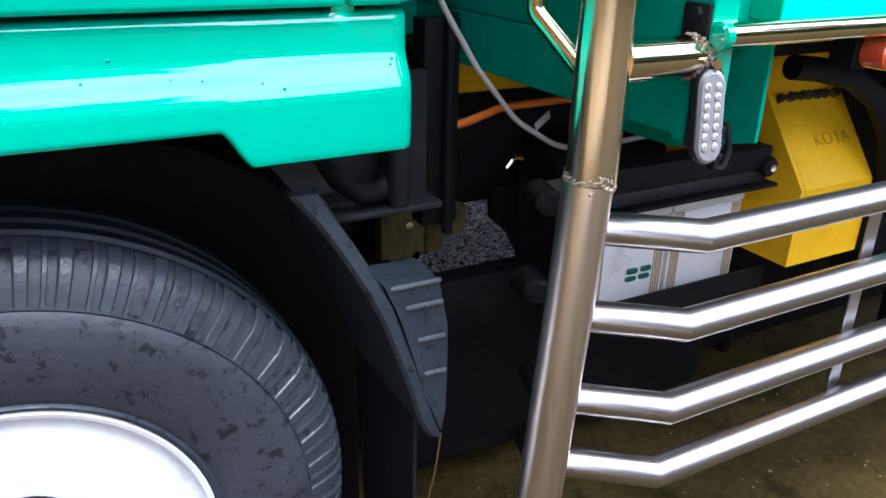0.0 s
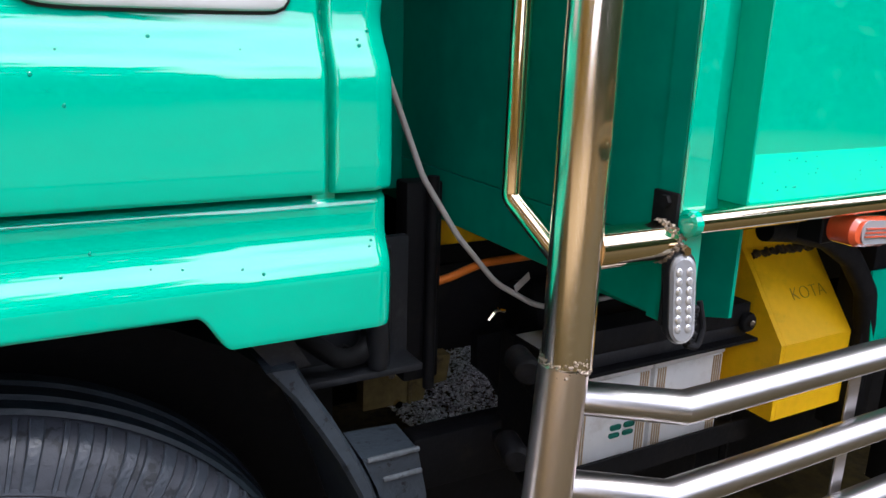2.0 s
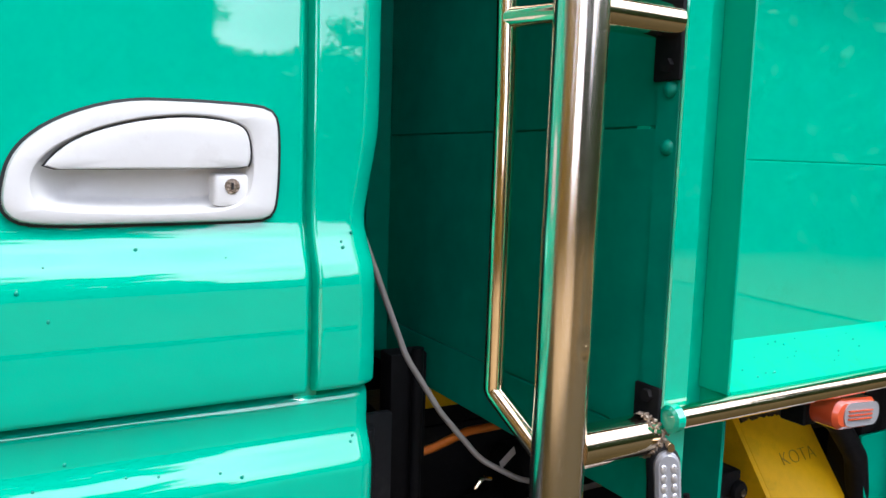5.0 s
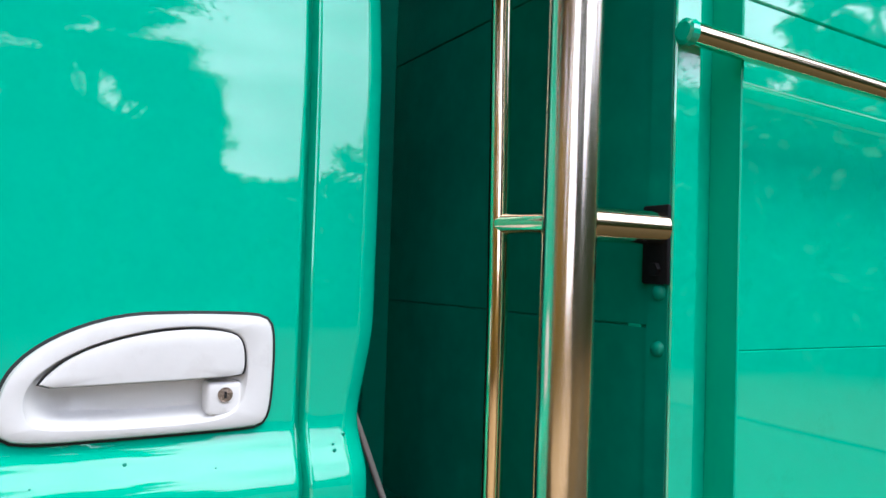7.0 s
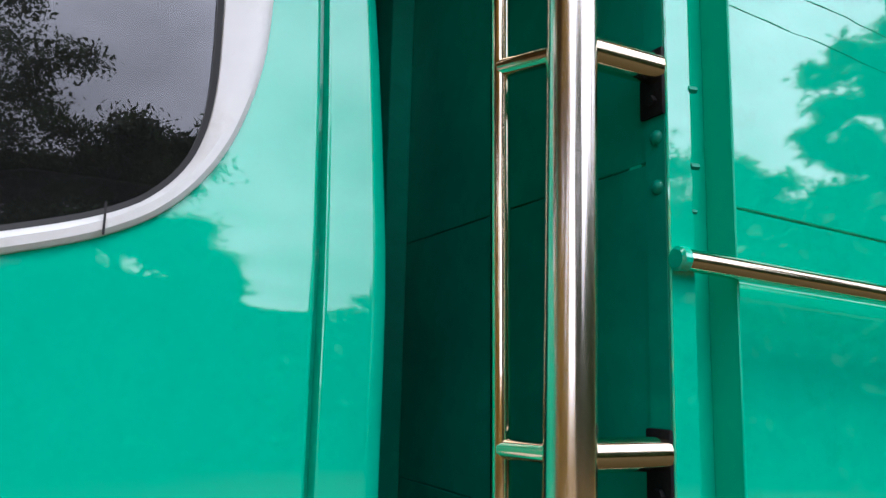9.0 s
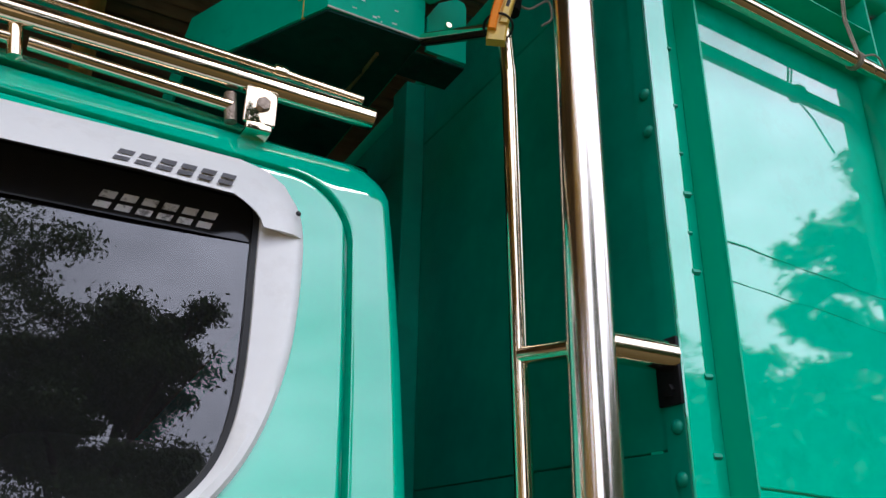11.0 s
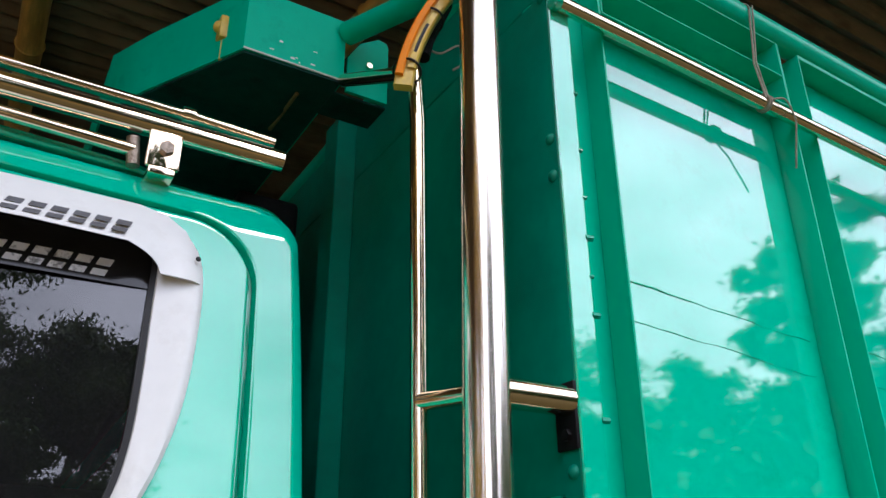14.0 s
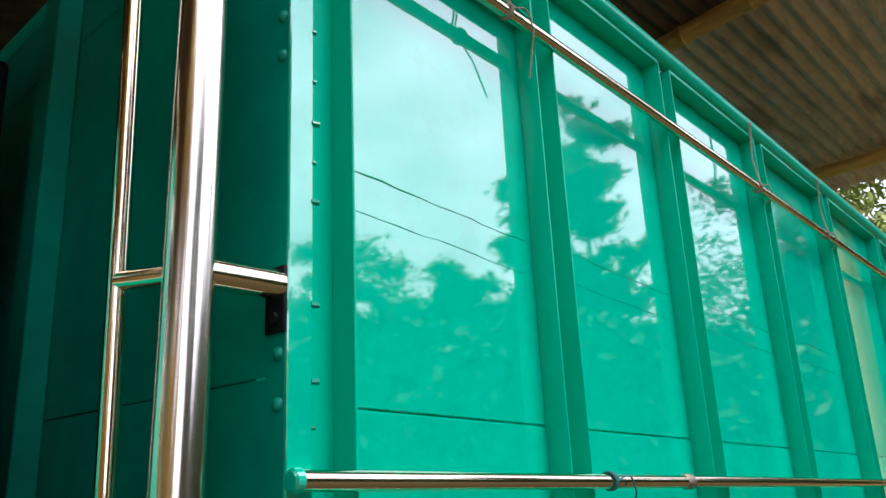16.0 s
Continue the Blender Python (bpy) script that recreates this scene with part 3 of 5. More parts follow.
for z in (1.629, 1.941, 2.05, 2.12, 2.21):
    part("edge_screw", hexbolt((0.104, OUT - 0.002, z), 0.0030, (0.97, -0.25, 0), 0.006), shaded_paint, cargo, "dark green painted screw end")

# rails tied along the side
RAIL_Y, RAIL_R = -0.1625, 0.0118


def rail(z0, z1, r, label):
    t = thing("side_rail", label, "rail", "side rails")
    part("tube", tube([(0.078, RAIL_Y, z0), (1.3, RAIL_Y, z0 + (z1 - z0) * 0.25), (1.32, RAIL_Y, z0 + (z1 - z0) * 0.254), (BOX_END, RAIL_Y, z1)], r, 18), thin_steel, t)
    part("end_cap", tube([(0.070, RAIL_Y, z0), (0.072, RAIL_Y, z0), (0.0815, RAIL_Y, z0)], [r * 0.8, r * 1.12, r * 1.12], 18), body_paint, t, "green painted end cap", sharp=12)
    return t


rail(0.985, 0.985, 0.0125, "stainless tube rail along the cargo body's lower edge")
mid_rail = rail(1.574, 1.574, RAIL_R, "stainless tube rail tied across the channel posts")
rail(2.350, 2.350, RAIL_R, "stainless tube rail tied below the cargo body's top edge")
part("joint", tube([(0.96, RAIL_Y, 1.574), (0.965, RAIL_Y, 1.574), (0.985, RAIL_Y, 1.574), (0.99, RAIL_Y, 1.574)], [0.0118, 0.0142, 0.0142, 0.0118], 16), weld_steel, mid_rail, "rough welded joint")


def coil(x, y, z, r, turns, thick, axis_len, mat, name="coil"):
    pts = []
    n = int(14 * turns)
    for i in range(n + 1):
        a = 2 * math.pi * i / 14
        pts.append((x + axis_len * i / n - axis_len / 2, y + r * math.cos(a), z + r * math.sin(a)))
    return tube(pts, thick, 8)


def rope_tie(x, z, up, tail, mat, label):
    t = thing("rope_tie", label, "rope", "rope ties")
    part("knot", coil(x, RAIL_Y, z, RAIL_R + 0.0022, 2.5, 0.0021, 0.012, mat), mat, t)
    if up:
        part("strand", tube(fillet([(x - 0.010, RAIL_Y - 0.012, z), (x - 0.004, -0.162, z + 0.08), (x + 0.010, -0.166, z + up), (x + 0.012, -0.14, z + up + 0.022)], 0.03), 0.0019, 8), mat, t)
        part("strand", tube(fillet([(x - 0.003, RAIL_Y - 0.012, z), (x + 0.006, -0.160, z + 0.09), (x + 0.018, -0.167, z + up)], 0.03), 0.0016, 8), mat, t)
    if tail:
        part("loose_end", tube(fillet([(x, RAIL_Y - 0.014, z), (x + 0.03, RAIL_Y - 0.022, z + 0.012), (x + 0.055, RAIL_Y - 0.016, z - 0.02), (x + 0.062, -0.156, z - tail)], 0.02), 0.0016, 8), mat, t)
    return t


rope_tie(0.517, 2.350, 0.215, 0.10, cord, "brown twine tying the rail up to the top tube")
rope_tie(1.63, 2.350, 0.20, 0.03, cord, "dark twine tied round the rail beside a post")
rope_tie(2.20, 2.350, 0.20, 0.04, cord, "dark twine tied round the rail beside a post")
rope_tie(0.70, 1.574, 0.0, 0.05, green_cord, "green rope knotted round the middle rail")

# the body's upper edge falls slightly towards the rear
bpy.context.view_layer.update()
for ob in list(scene.objects):
    if ob.type == "MESH" and ob.parent and ob.parent.name.split(".")[0] in ("cargo_body", "side_rail", "rope_tie"):
        for v in ob.data.vertices:
            if v.co.x > 0.12 and v.co.z > 1.25:
                v.co.z -= 0.040 * (v.co.x - 0.12) * min(1.0, (v.co.z - 1.25) / 0.3)

# ---- pipe guard and ladder at the front corner ----
guard = thing("pipe_guard", "bent stainless pipe frame standing at the cargo body's corner", "guard frame")
PX, PY = -0.043, -0.136
upper = fillet([(-0.047, PY, 0.846), (-0.0455, PY, 1.2), (-0.0405, PY, 1.8), (-0.036, PY, 2.366), (-0.046, -0.075, 2.390), (-0.050, -0.055, 2.402)], 0.042, 8)
dent_z = steps(1.02, 1.16, 0.0025)
rise = upper[:1] + [Vector((-0.0465 + 0.001 * (z - 0.9), PY, z)) for z in dent_z] + upper[1:]
bm = tube(rise, 0.0262, 72)
DENT = Vector((0.22, -0.9755, 0))
for v in bm.verts:
    if 1.02 < v.co.z < 1.16:
        d = (v.co - Vector((-0.046, PY, v.co.z))).normalized().dot(DENT)
        if d > 0.80:
            # a crisp shallow hollow with a crease running up from it
            w = math.acos(min(1.0, d)) * 0.0262
            hollow = math.exp(-(((v.co.z - 1.071) / 0.0135) ** 2 + (w / 0.0085) ** 2) ** 2)
            crease = math.exp(-((v.co.z - 1.105) / 0.026) ** 2 - (w / 0.0050) ** 2)
            v.co -= DENT * (0.0013 * hollow + 0.0012 * crease)
part("upright", bm, steel, guard)
for dz in (-0.003, 0.004):
    part("dent_spot", dome((-0.046 + 0.22 * 0.0236 + dz * 0.6, PY - 0.9755 * 0.0236, 1.068 + dz * 0.3), 0.0014, (0.22, -0.9755, 0), 0.6, 8), thin_steel, guard, "bright spot weld")
part("head_arm", tube(fillet([(-0.047, -0.068, 2.396), (-0.058, 0.03, 2.428), (-0.110, 0.1415, 2.432)], 0.05), 0.0195, 18), post_paint, guard, "green painted arm to the carrier box")
part("lower_upright", tube([(-0.050, PY, 0.844), (-0.0605, PY - 0.002, 0.70), (-0.083, PY - 0.006, 0.44), (-0.105, PY - 0.01, 0.15)], 0.0262, 26), worn_steel, guard, "duller scuffed lower pipe")


def weld_ring(centre, r, seed):
    rnd = random.Random(seed)
    bm = bmesh.new()
    for k in range(220):
        a = 2 * math.pi * (k + rnd.random()) / 220
        s = rnd.uniform(0.0008, 0.0019) if k % 11 else rnd.uniform(0.0020, 0.0034)
        m = Matrix.Translation((centre[0] + r * math.cos(a), centre[1] + r * math.sin(a), centre[2] + rnd.uniform(-0.008, 0.008) + 0.004 * math.sin(3 * a)))
        bmesh.ops.create_icosphere(bm, subdivisions=1, radius=s, matrix=m)
    return bm


part("weld", weld_ring((-0.0485, PY, 0.846), 0.0258, 3), weld_steel, guard, "rough splashed weld")
ladder = fillet([(-0.047, PY + 0.02, 0.947), (-0.070, -0.055, 1.002), (-0.069, -0.055, 1.3), (-0.082, -0.053, 2.16), (-0.0865, -0.05, 2.238), (-0.111, 0.1415, 2.338)], 0.012, 5)
part("ladder_side", tube(ladder, 0.0108, 18), thin_steel, guard)
for z, lx in ((1.378, -0.070), (1.785, -0.0765)):
    part("rung", tube([(lx, -0.057, z), (-0.044, PY + 0.01, z)], 0.0105, 16), thin_steel, guard)
for z, r in ((0.963, 0.0215), (1.378, 0.0172), (1.786, 0.0175)):
    part("arm", tube([(-0.030, -0.139, z), (0.068, -0.139, z)], r, 20), thin_steel, guard)
for z0, z1, zb in ((0.952, 1.014, 1.004), (1.322, 1.402, 1.337), (1.732, 1.808, 1.748)):
    bracket = part("bracket", box((0.0655, -0.153, z0), (0.0708, -0.1175, z1), 0.002, 2), black_steel, guard, "black steel mounting plate")
    part("bolt", hexbolt((0.0655, -0.138, zb), 0.0075, (-1, 0, 0), 0.005), black_steel, bracket)
part("bracket_weld", weld_ring((0.0, 0.0, 0.0), 0.0215, 8), weld_steel, guard, "burnt weld bead").matrix_basis = pose(0.064, -0.139, 0.963, 0, 90, 0)

# side guard rails under the body
for z, ex in ((0.741, 0.153), (0.622, 0.1445), (0.499, 0.138), (0.396, 0.134)):
    t = thing("guard_rail", "bent stainless side guard tube running under the cargo body", "guard rail", "side guard rails")
    part("tube", tube([(ex - 0.128, -0.0165, z), (ex, -0.1145, z), (BOX_END - 0.6, -0.1145, z)], 0.0212, 22), guard_steel, t)
    part("standoff", tube([(ex - 0.126, -0.015, z), (ex - 0.117, 0.02, z), (ex - 0.110, 0.042, z)], 0.0185, 16), black_steel, t, "black standoff behind the corner pipe")
    if z > 0.6:
        part("standoff_cap", tube([(ex - 0.146, 0.0, z + 0.024), (ex - 0.143, 0.004, z + 0.024), (ex - 0.130, 0.05, z + 0.024)], [0.014, 0.0175, 0.0175], 20), black_steel, t, "black round end cap")
for x in (0.527, 1.9, 3.3):
    tagged(part("guard_strap", box((x - 0.013, -0.0935, 0.36), (x + 0.013, -0.0895, 0.745), 0.001, 1), guard_steel), "flat stainless strap joining the side guard tubes", "strap", "guard straps")

# ---- cab ----
cab = thing("truck_cab", "glossy turquoise-green truck cab with white window trim and visor", "truck cab")


def curve_at(table, v):
    """Smooth monotone reading of a table of (position, value)."""
    if v <= table[0][0]:
        return table[0][1]
    if v >= table[-1][0]:
        return table[-1][1]
    i = max(k for k in range(len(table) - 1) if table[k][0] <= v)

    def rise(k):
        return (table[k + 1][1] - table[k][1]) / (table[k + 1][0] - table[k][0])

    def slope(k):
        if k == 0:
            return rise(0)
        if k == len(table) - 1:
            return rise(k - 1)
        a, b = rise(k - 1), rise(k)
        return 0.0 if a * b <= 0 else 2 * a * b / (a + b)

    (x0, y0), (x1, y1) = table[i], table[i + 1]
    h, t = x1 - x0, (v - x0) / (x1 - x0)
    return (y0 * (1 + 2 * t) * (1 - t) ** 2 + slope(i) * h * t * (1 - t) ** 2 + y1 * t * t * (3 - 2 * t) + slope(i + 1) * h * t * t * (t - 1))


SIDE = ((1.0, -0.002), (1.03, -0.005), (1.118, -0.006), (1.126, -0.0044), (1.166, 0.0126), (1.174, 0.0141), (1.19, 0.0145), (1.30, 0.013), (1.50, 0.014), (1.70, 0.027), (1.90, 0.050), (1.98, 0.0620), (2.005, 0.0668), (2.02, 0.0722), (2.04, 0.0805), (2.06, 0.0892), (2.09, 0.1030))


def side_y(x, z):
    y = curve_at(SIDE, z)
    # the cab narrows a little towards its front
    return y + max(0.0, -0.9 - x) ** 2 * 0.15


WIN = [(-1.2, 1.5), (-0.95, 1.505), (-0.7, 1.525), (-0.5375, 1.564), (-0.4442, 1.593), (-0.403, 1.624), (-0.377, 1.664), (-0.365, 1.72), (-0.362, 1.79), (-0.362, 1.9), (-0.36, 1.955), (-0.391, 1.968), (-1.05, 1.968)]
TRIM = [(-1.26, 1.472), (-0.95, 1.478), (-0.7, 1.497), (-0.53, 1.542), (-0.4537, 1.565), (-0.394, 1.6), (-0.346, 1.664), (-0.317, 1.752), (-0.308, 1.83), (-0.305, 1.92), (-0.316, 1.965), (-0.351, 1.995), (-1.1, 1.995)]
HANDLE = rounded([(-0.508, 1.203), (-0.499, 1.236), (-0.468, 1.262), (-0.417, 1.2805), (-0.360, 1.2825), (-0.312, 1.2818), (-0.288, 1.2800), (-0.2805, 1.270), (-0.2795, 1.235), (-0.2815, 1.192), (-0.288, 1.1785), (-0.306, 1.1765), (-0.400, 1.175), (-0.490, 1.174), (-0.507, 1.184)], 2)
HC = (-0.395, 1.222)
h_out = polar(HANDLE, HC, 120)
rad_h = [math.hypot(x - HC[0], z - HC[1]) for x, z in h_out]


def in_handle(x, z, d):
    k = math.atan2(z - HC[1], x - HC[0]) % (2 * math.pi) / (2 * math.pi) * 120
    return math.hypot(x - HC[0], z - HC[1]) < rad_h[int(k) % 120] - d


WC = (-0.72, 1.76)
N = 220
win_loop = polar(rounded(WIN, 2), WC, N)
trim_loop = polar(rounded(TRIM, 2), WC, N)
rad_win = [math.hypot(x - WC[0], z - WC[1]) for x, z in win_loop]


def ring_gap(x, z, radii):
    a = math.atan2(z - WC[1], x - WC[0]) % (2 * math.pi)
    k = a / (2 * math.pi) * N
    i, f = int(k) % N, k % 1
    return math.hypot(x - WC[0], z - WC[1]) - (radii[i] * (1 - f) + radii[(i + 1) % N] * f)


SEAM_X, SEAM_Z, REAR_X = -0.2495, 1.003, -0.178
LIP = 0.006


def edge_roll(d, r=LIP):
    """How far a sheet turns in at distance d from its edge."""
    if d >= r:
        return 0.0
    t = 1 - d / r
    return r * 0.9 * (1 - math.sqrt(max(0.0, 1 - t * t)))


def door_top(x):
    """Upper edge of the door, rounded down to its rear corner."""
    c = SEAM_X - 0.085
    if x <= c:
        return 2.009 + 0.047 * (c - x)
    t = min(1.0, (x - c) / 0.083)
    return 2.009 - 0.085 * (1 - math.sqrt(max(0.0, 1 - t * t)))


def door_y(x, z):
    y = side_y(x, z)
    return y + edge_roll(SEAM_X - 0.003 - x) + edge_roll(z - SEAM_Z - 0.003) + edge_roll(door_top(x) - z)


def mapped(xs, ts, lo, hi, fy, keep, thick):
    """A pressed sheet whose columns run from lo(x) to hi(x)."""
    bm = bmesh.new()
    rows = []
    for t in ts:
        rows.append([bm.verts.new((x, fy(x, z), z)) for x in xs for z in (lo(x) + (hi(x) - lo(x)) * t,)])
    for a, b in zip(rows, rows[1:]):
        for k in range(len(xs) - 1):
            c = (a[k].co + b[k + 1].co) / 2
            if keep(c.x, c.z):
                bm.faces.new((a[k], a[k + 1], b[k + 1], b[k]))
    bmesh.ops.delete(bm, geom=[v for v in bm.verts if not v.link_faces], context="VERTS")
    ext = bmesh.ops.extrude_face_region(bm, geom=bm.faces[:])
    bmesh.ops.translate(bm, vec=(0, thick, 0), verts=[v for v in ext["geom"] if isinstance(v, bmesh.types.BMVert)])
    return bm


def edged(n, fine, k=6):
    """Steps from 0 to 1, closer together over the first and last stretch of length fine."""
    return [fine * i / k for i in range(k)] + [fine + (1 - 2 * fine) * i / n for i in range(n)] + [1 - fine + fine * i / k for i in range(k + 1)]


xs = steps(-1.50, -0.76, 0.03)[:-1] + steps(-0.76, SEAM_X - 0.015, 0.0075)[:-1] + steps(SEAM_X - 0.015, SEAM_X - 0.003, 0.0012)
door = part("door", mapped(xs, edged(132, 0.009), lambda x: SEAM_Z + 0.003, door_top, door_y, lambda x, z: ring_gap(x, z, rad_win) > 0.012 and not in_handle(x, z, 0.004), 0.004), paint, cab)

# rear quarter and roof side, round the door
TOPZ = 2.060


REAR = ((1.0, -0.175), (1.12, -0.177), (1.18, -0.181), (1.20, -0.178), (1.28, -0.167), (1.50, -0.166), (1.8, -0.175), (2.06, -0.188))


def rear_edge(z):
    return curve_at(REAR, z)


ROLL = 0.024
CORNER = 0.056


def frame_paths():
    """Inner path along the door's shut line and outer path along the cab's edge, in step with each other."""
    inner, outer = [], []
    c = SEAM_X - 0.085
    ox = rear_edge(2.0) - CORNER
    for t in steps(0, 1, 0.03):
        inner.append((-1.5 + (c + 1.5) * t, 2.015 + 0.047 * (c + 1.5) * (1 - t)))
        outer.append((-1.5 + (ox + 1.5) * t, TOPZ + max(0.0, 0.05 * ((ox + 1.5) * (1 - t) - 0.06))))
    for t in steps(0, 1, 1 / 20)[1:]:
        a = math.pi / 2 * t
        inner.append((c + 0.090 * math.sin(a), 2.015 - 0.090 * (1 - math.cos(a))))
        outer.append((ox + CORNER * math.sin(a), TOPZ - CORNER * (1 - math.cos(a))))
    z0i, z0o, zb = inner[-1][1], outer[-1][1], SEAM_Z + 0.003
    for t in [0.85 * v for v in steps(0, 1, 1 / 70)][1:] + [0.85 + 0.14 * v for v in steps(0, 1, 1 / 14)][1:] + [0.99 + 0.01 * v for v in steps(0, 1, 1 / 6)][1:]:
        inner.append((SEAM_X + 0.005, z0i + (zb - z0i) * t))
        z = z0o + (zb - z0o) * t
        outer.append((rear_edge(z), z))
    return inner, outer


rim_in, rim_out = frame_paths()
rows = []
for (xi, zi), (xo, zo) in zip(rim_in, rim_out):
    row, wide = [], math.hypot(xo - xi, zo - zi)
    for t in [0.16 * v / 6 for v in range(6)] + [0.16 + 0.30 * v / 4 for v in range(4)] + [0.46 + 0.54 * (1 - (1 - v / 16) ** 1.6) for v in range(17)]:
        x, z = xi + (xo - xi) * t, zi + (zo - zi) * t
        q = max(0.0, 1 - wide * (1 - t) / ROLL)
        y = side_y(x, z) + 0.001 + ROLL * 0.80 * (0.42 * q + 0.58 * (1 - math.sqrt(max(0.0, 1 - q * q))))
        row.append((x, y + edge_roll(wide * t) + edge_roll(z - SEAM_Z - 0.003), z))
    rows.append(row)
bm = loft(rows, close=False)
ext = bmesh.ops.extrude_face_region(bm, geom=bm.faces[:])
bmesh.ops.translate(bm, vec=(0, 0.03, 0), verts=[v for v in ext["geom"] if isinstance(v, bmesh.types.BMVert)])
part("side_frame", bm, paint, cab)

# dark gap behind the shut lines
part("sill_seal", box((-1.50, 0.034, 0.99), (SEAM_X + 0.03, 0.036, 1.06)), seal, cab)
bm = bmesh.new()
cols = [(SEAM_X + d) for d in (-0.012, 0.012)]
rows = [[bm.verts.new((x, side_y(x, z) + 0.018, z)) for x in cols] for z in steps(0.995, 1.96, 0.03)]
for p, q in zip(rows, rows[1:]):
    bm.faces.new((p[0], p[1], q[1], q[0]))
rows = [[bm.verts.new((x, side_y(x, door_top(min(x, SEAM_X - 0.003)) + d) + 0.018, door_top(min(x, SEAM_X - 0.003)) + d)) for d in (-0.012, 0.018)] for x in steps(-1.5, SEAM_X + 0.004, 0.006)]
for p, q in zip(rows, rows[1:]):
    bm.faces.new((p[0], p[1], q[1], q[0]))
part("door_jamb", bm, paint, cab)

# lower body under the door, with the step over the wheel
SILL = ((0.84, -0.001), (0.858, -0.003), (0.88, -0.0045), (0.921, -0.0052), (0.929, -0.0036), (0.957, 0.0092), (0.964, 0.0105), (0.985, 0.0106), (1.0, 0.0106))


def sill_bottom(x):
    t = min(1.0, max(0.0, (-0.349 - x) / 0.034))
    return 0.857 + 0.038 * t * t * (3 - 2 * t)


def sill_y(x, z):
    y = curve_at(SILL, z)
    b = 0.022
    d = -0.177 - x
    if d < b:
        t = 1 - d / b
        y += b * 0.9 * (1 - math.sqrt(max(0.0, 1 - t * t)))
    y += edge_roll(SEAM_Z - 0.0028 - z, 0.010) + edge_roll(z - sill_bottom(x), 0.007)
    return y


xs = steps(-1.50, -0.62, 0.05)[:-1] + steps(-0.62, -0.39, 0.02)[:-1] + steps(-0.39, -0.34, 0.002)[:-1] + steps(-0.34, -0.20, 0.01)[:-1] + steps(-0.20, -0.177, 0.0018)
bm = bmesh.new()
rows = []
for k in range(33):
    t = k / 32
    t = t * t * (3 - 2 * t) * 0.4 + t * 0.6
    rows.append([bm.verts.new((x, sill_y(x, z), z)) for x in xs for z in (sill_bottom(x) + (SEAM_Z - 0.003 - sill_bottom(x)) * t,)])
for a, b in zip(rows, rows[1:]):
    for k in range(len(xs) - 1):
        bm.faces.new((a[k], a[k + 1], b[k + 1], b[k]))
ext = bmesh.ops.extrude_face_region(bm, geom=bm.faces[:])
bmesh.ops.translate(bm, vec=(0, 0.03, 0), verts=[v for v in ext["geom"] if isinstance(v, bmesh.types.BMVert)])
part("sill", bm, paint, cab)

# roof, rear wall and the closed rest of the cab
top_path = [(x, z) for x, z in rim_out if z > 1.90]
loops = []
for y, dz, dx in ((0.100, -0.0005, -0.0005), (0.14, 0.002, 0.0), (0.30, 0.014, 0.004), (0.85, 0.020, 0.006), (1.40, 0.014, 0.004), (1.56, 0.002, 0.0), (1.60, -0.012, -0.012)):
    loops.append([(x + dx * (1 if z < TOPZ - 0.01 else 0), y, z + dz) for x, z in top_path])
part("roof", loft(loops, close=False), paint, cab)
for k, (dz, y, r) in enumerate(((0.0035, 0.0975, 0.0036), (0.0115, 0.104, 0.0040))):
    gutter = [(x, y, TOPZ + 0.05 * max(0.0, -0.322 - x) + dz - (0.006 if x > -0.38 else 0.0)) for x in (-1.45, -0.9, -0.6, -0.43, -0.392, -0.366 + 0.01 * k)]
    part("gutter_ridge", tube(gutter, [r, r, r, r, r * 0.9, r * 0.4], 12), paint, cab)
part("headliner", box((-1.48, 0.11, 2.0), (-0.23, 1.60, 2.035)), cab_lining, cab, "dark cab roof lining")
# unseen wall; its black stands in for the shade in the gap
part("rear_wall", box((-0.214, 0.09, 0.93), (-0.190, 1.61, 1.95), 0.004, 2), black_steel, cab, "unseen rear wall of the cab, black to keep the gap dark")
part("far_side", box((-1.50, 1.66, 0.86), (-0.20, 1.70, 1.95), 0.01, 2), paint, cab)
part("front_panel", box((-1.56, 0.02, 0.86), (-1.50, 1.70, 2.08), 0.02, 3), paint, cab)
bm = box((-1.49, 0.20, 0.97), (-0.22, 1.60, 1.0))
add_box(bm, (-0.60, 0.25, 1.0), (-0.26, 1.5, 1.75), 0.06, 3)
part("seat_bench", bm, cab_lining, cab, "dark cab interior with seat backs")

# window: pane, trim, black band, visor
pane = part("window_pane", loft([lift(win_loop, 0.0)], True), tinted, cab, "dark tinted side window")
for v in pane.data.vertices:
    v.co.y = side_y(v.co.x, v.co.z) + 0.010
pane.data.polygons.foreach_set("use_smooth", [True] * len(pane.data.polygons))


def on_side(loop, dy):
    return [(x, side_y(x, z) + dy, z) for x, z in loop]


part("window_trim", loft([on_side(trim_loop, 0.006), on_side(inset(trim_loop, 0.0015), -0.0045), on_side(inset(trim_loop, 0.006), -0.0085), on_side(inset(trim_loop, 0.014), -0.0095),
                          on_side([(a[0] * 0.35 + b[0] * 0.65, a[1] * 0.35 + b[1] * 0.65) for a, b in zip(trim_loop, win_loop)], -0.006),
                          on_side(inset(win_loop, -0.003), -0.0005), on_side(inset(win_loop, 0.002), 0.0145)]), white_paint, cab, "white window surround")
part("window_gasket", loft([on_side(inset(win_loop, -0.002), 0.002), on_side(inset(win_loop, 0.004), 0.004), on_side(inset(win_loop, 0.004), 0.016)]), seal, cab, "black glass gasket")
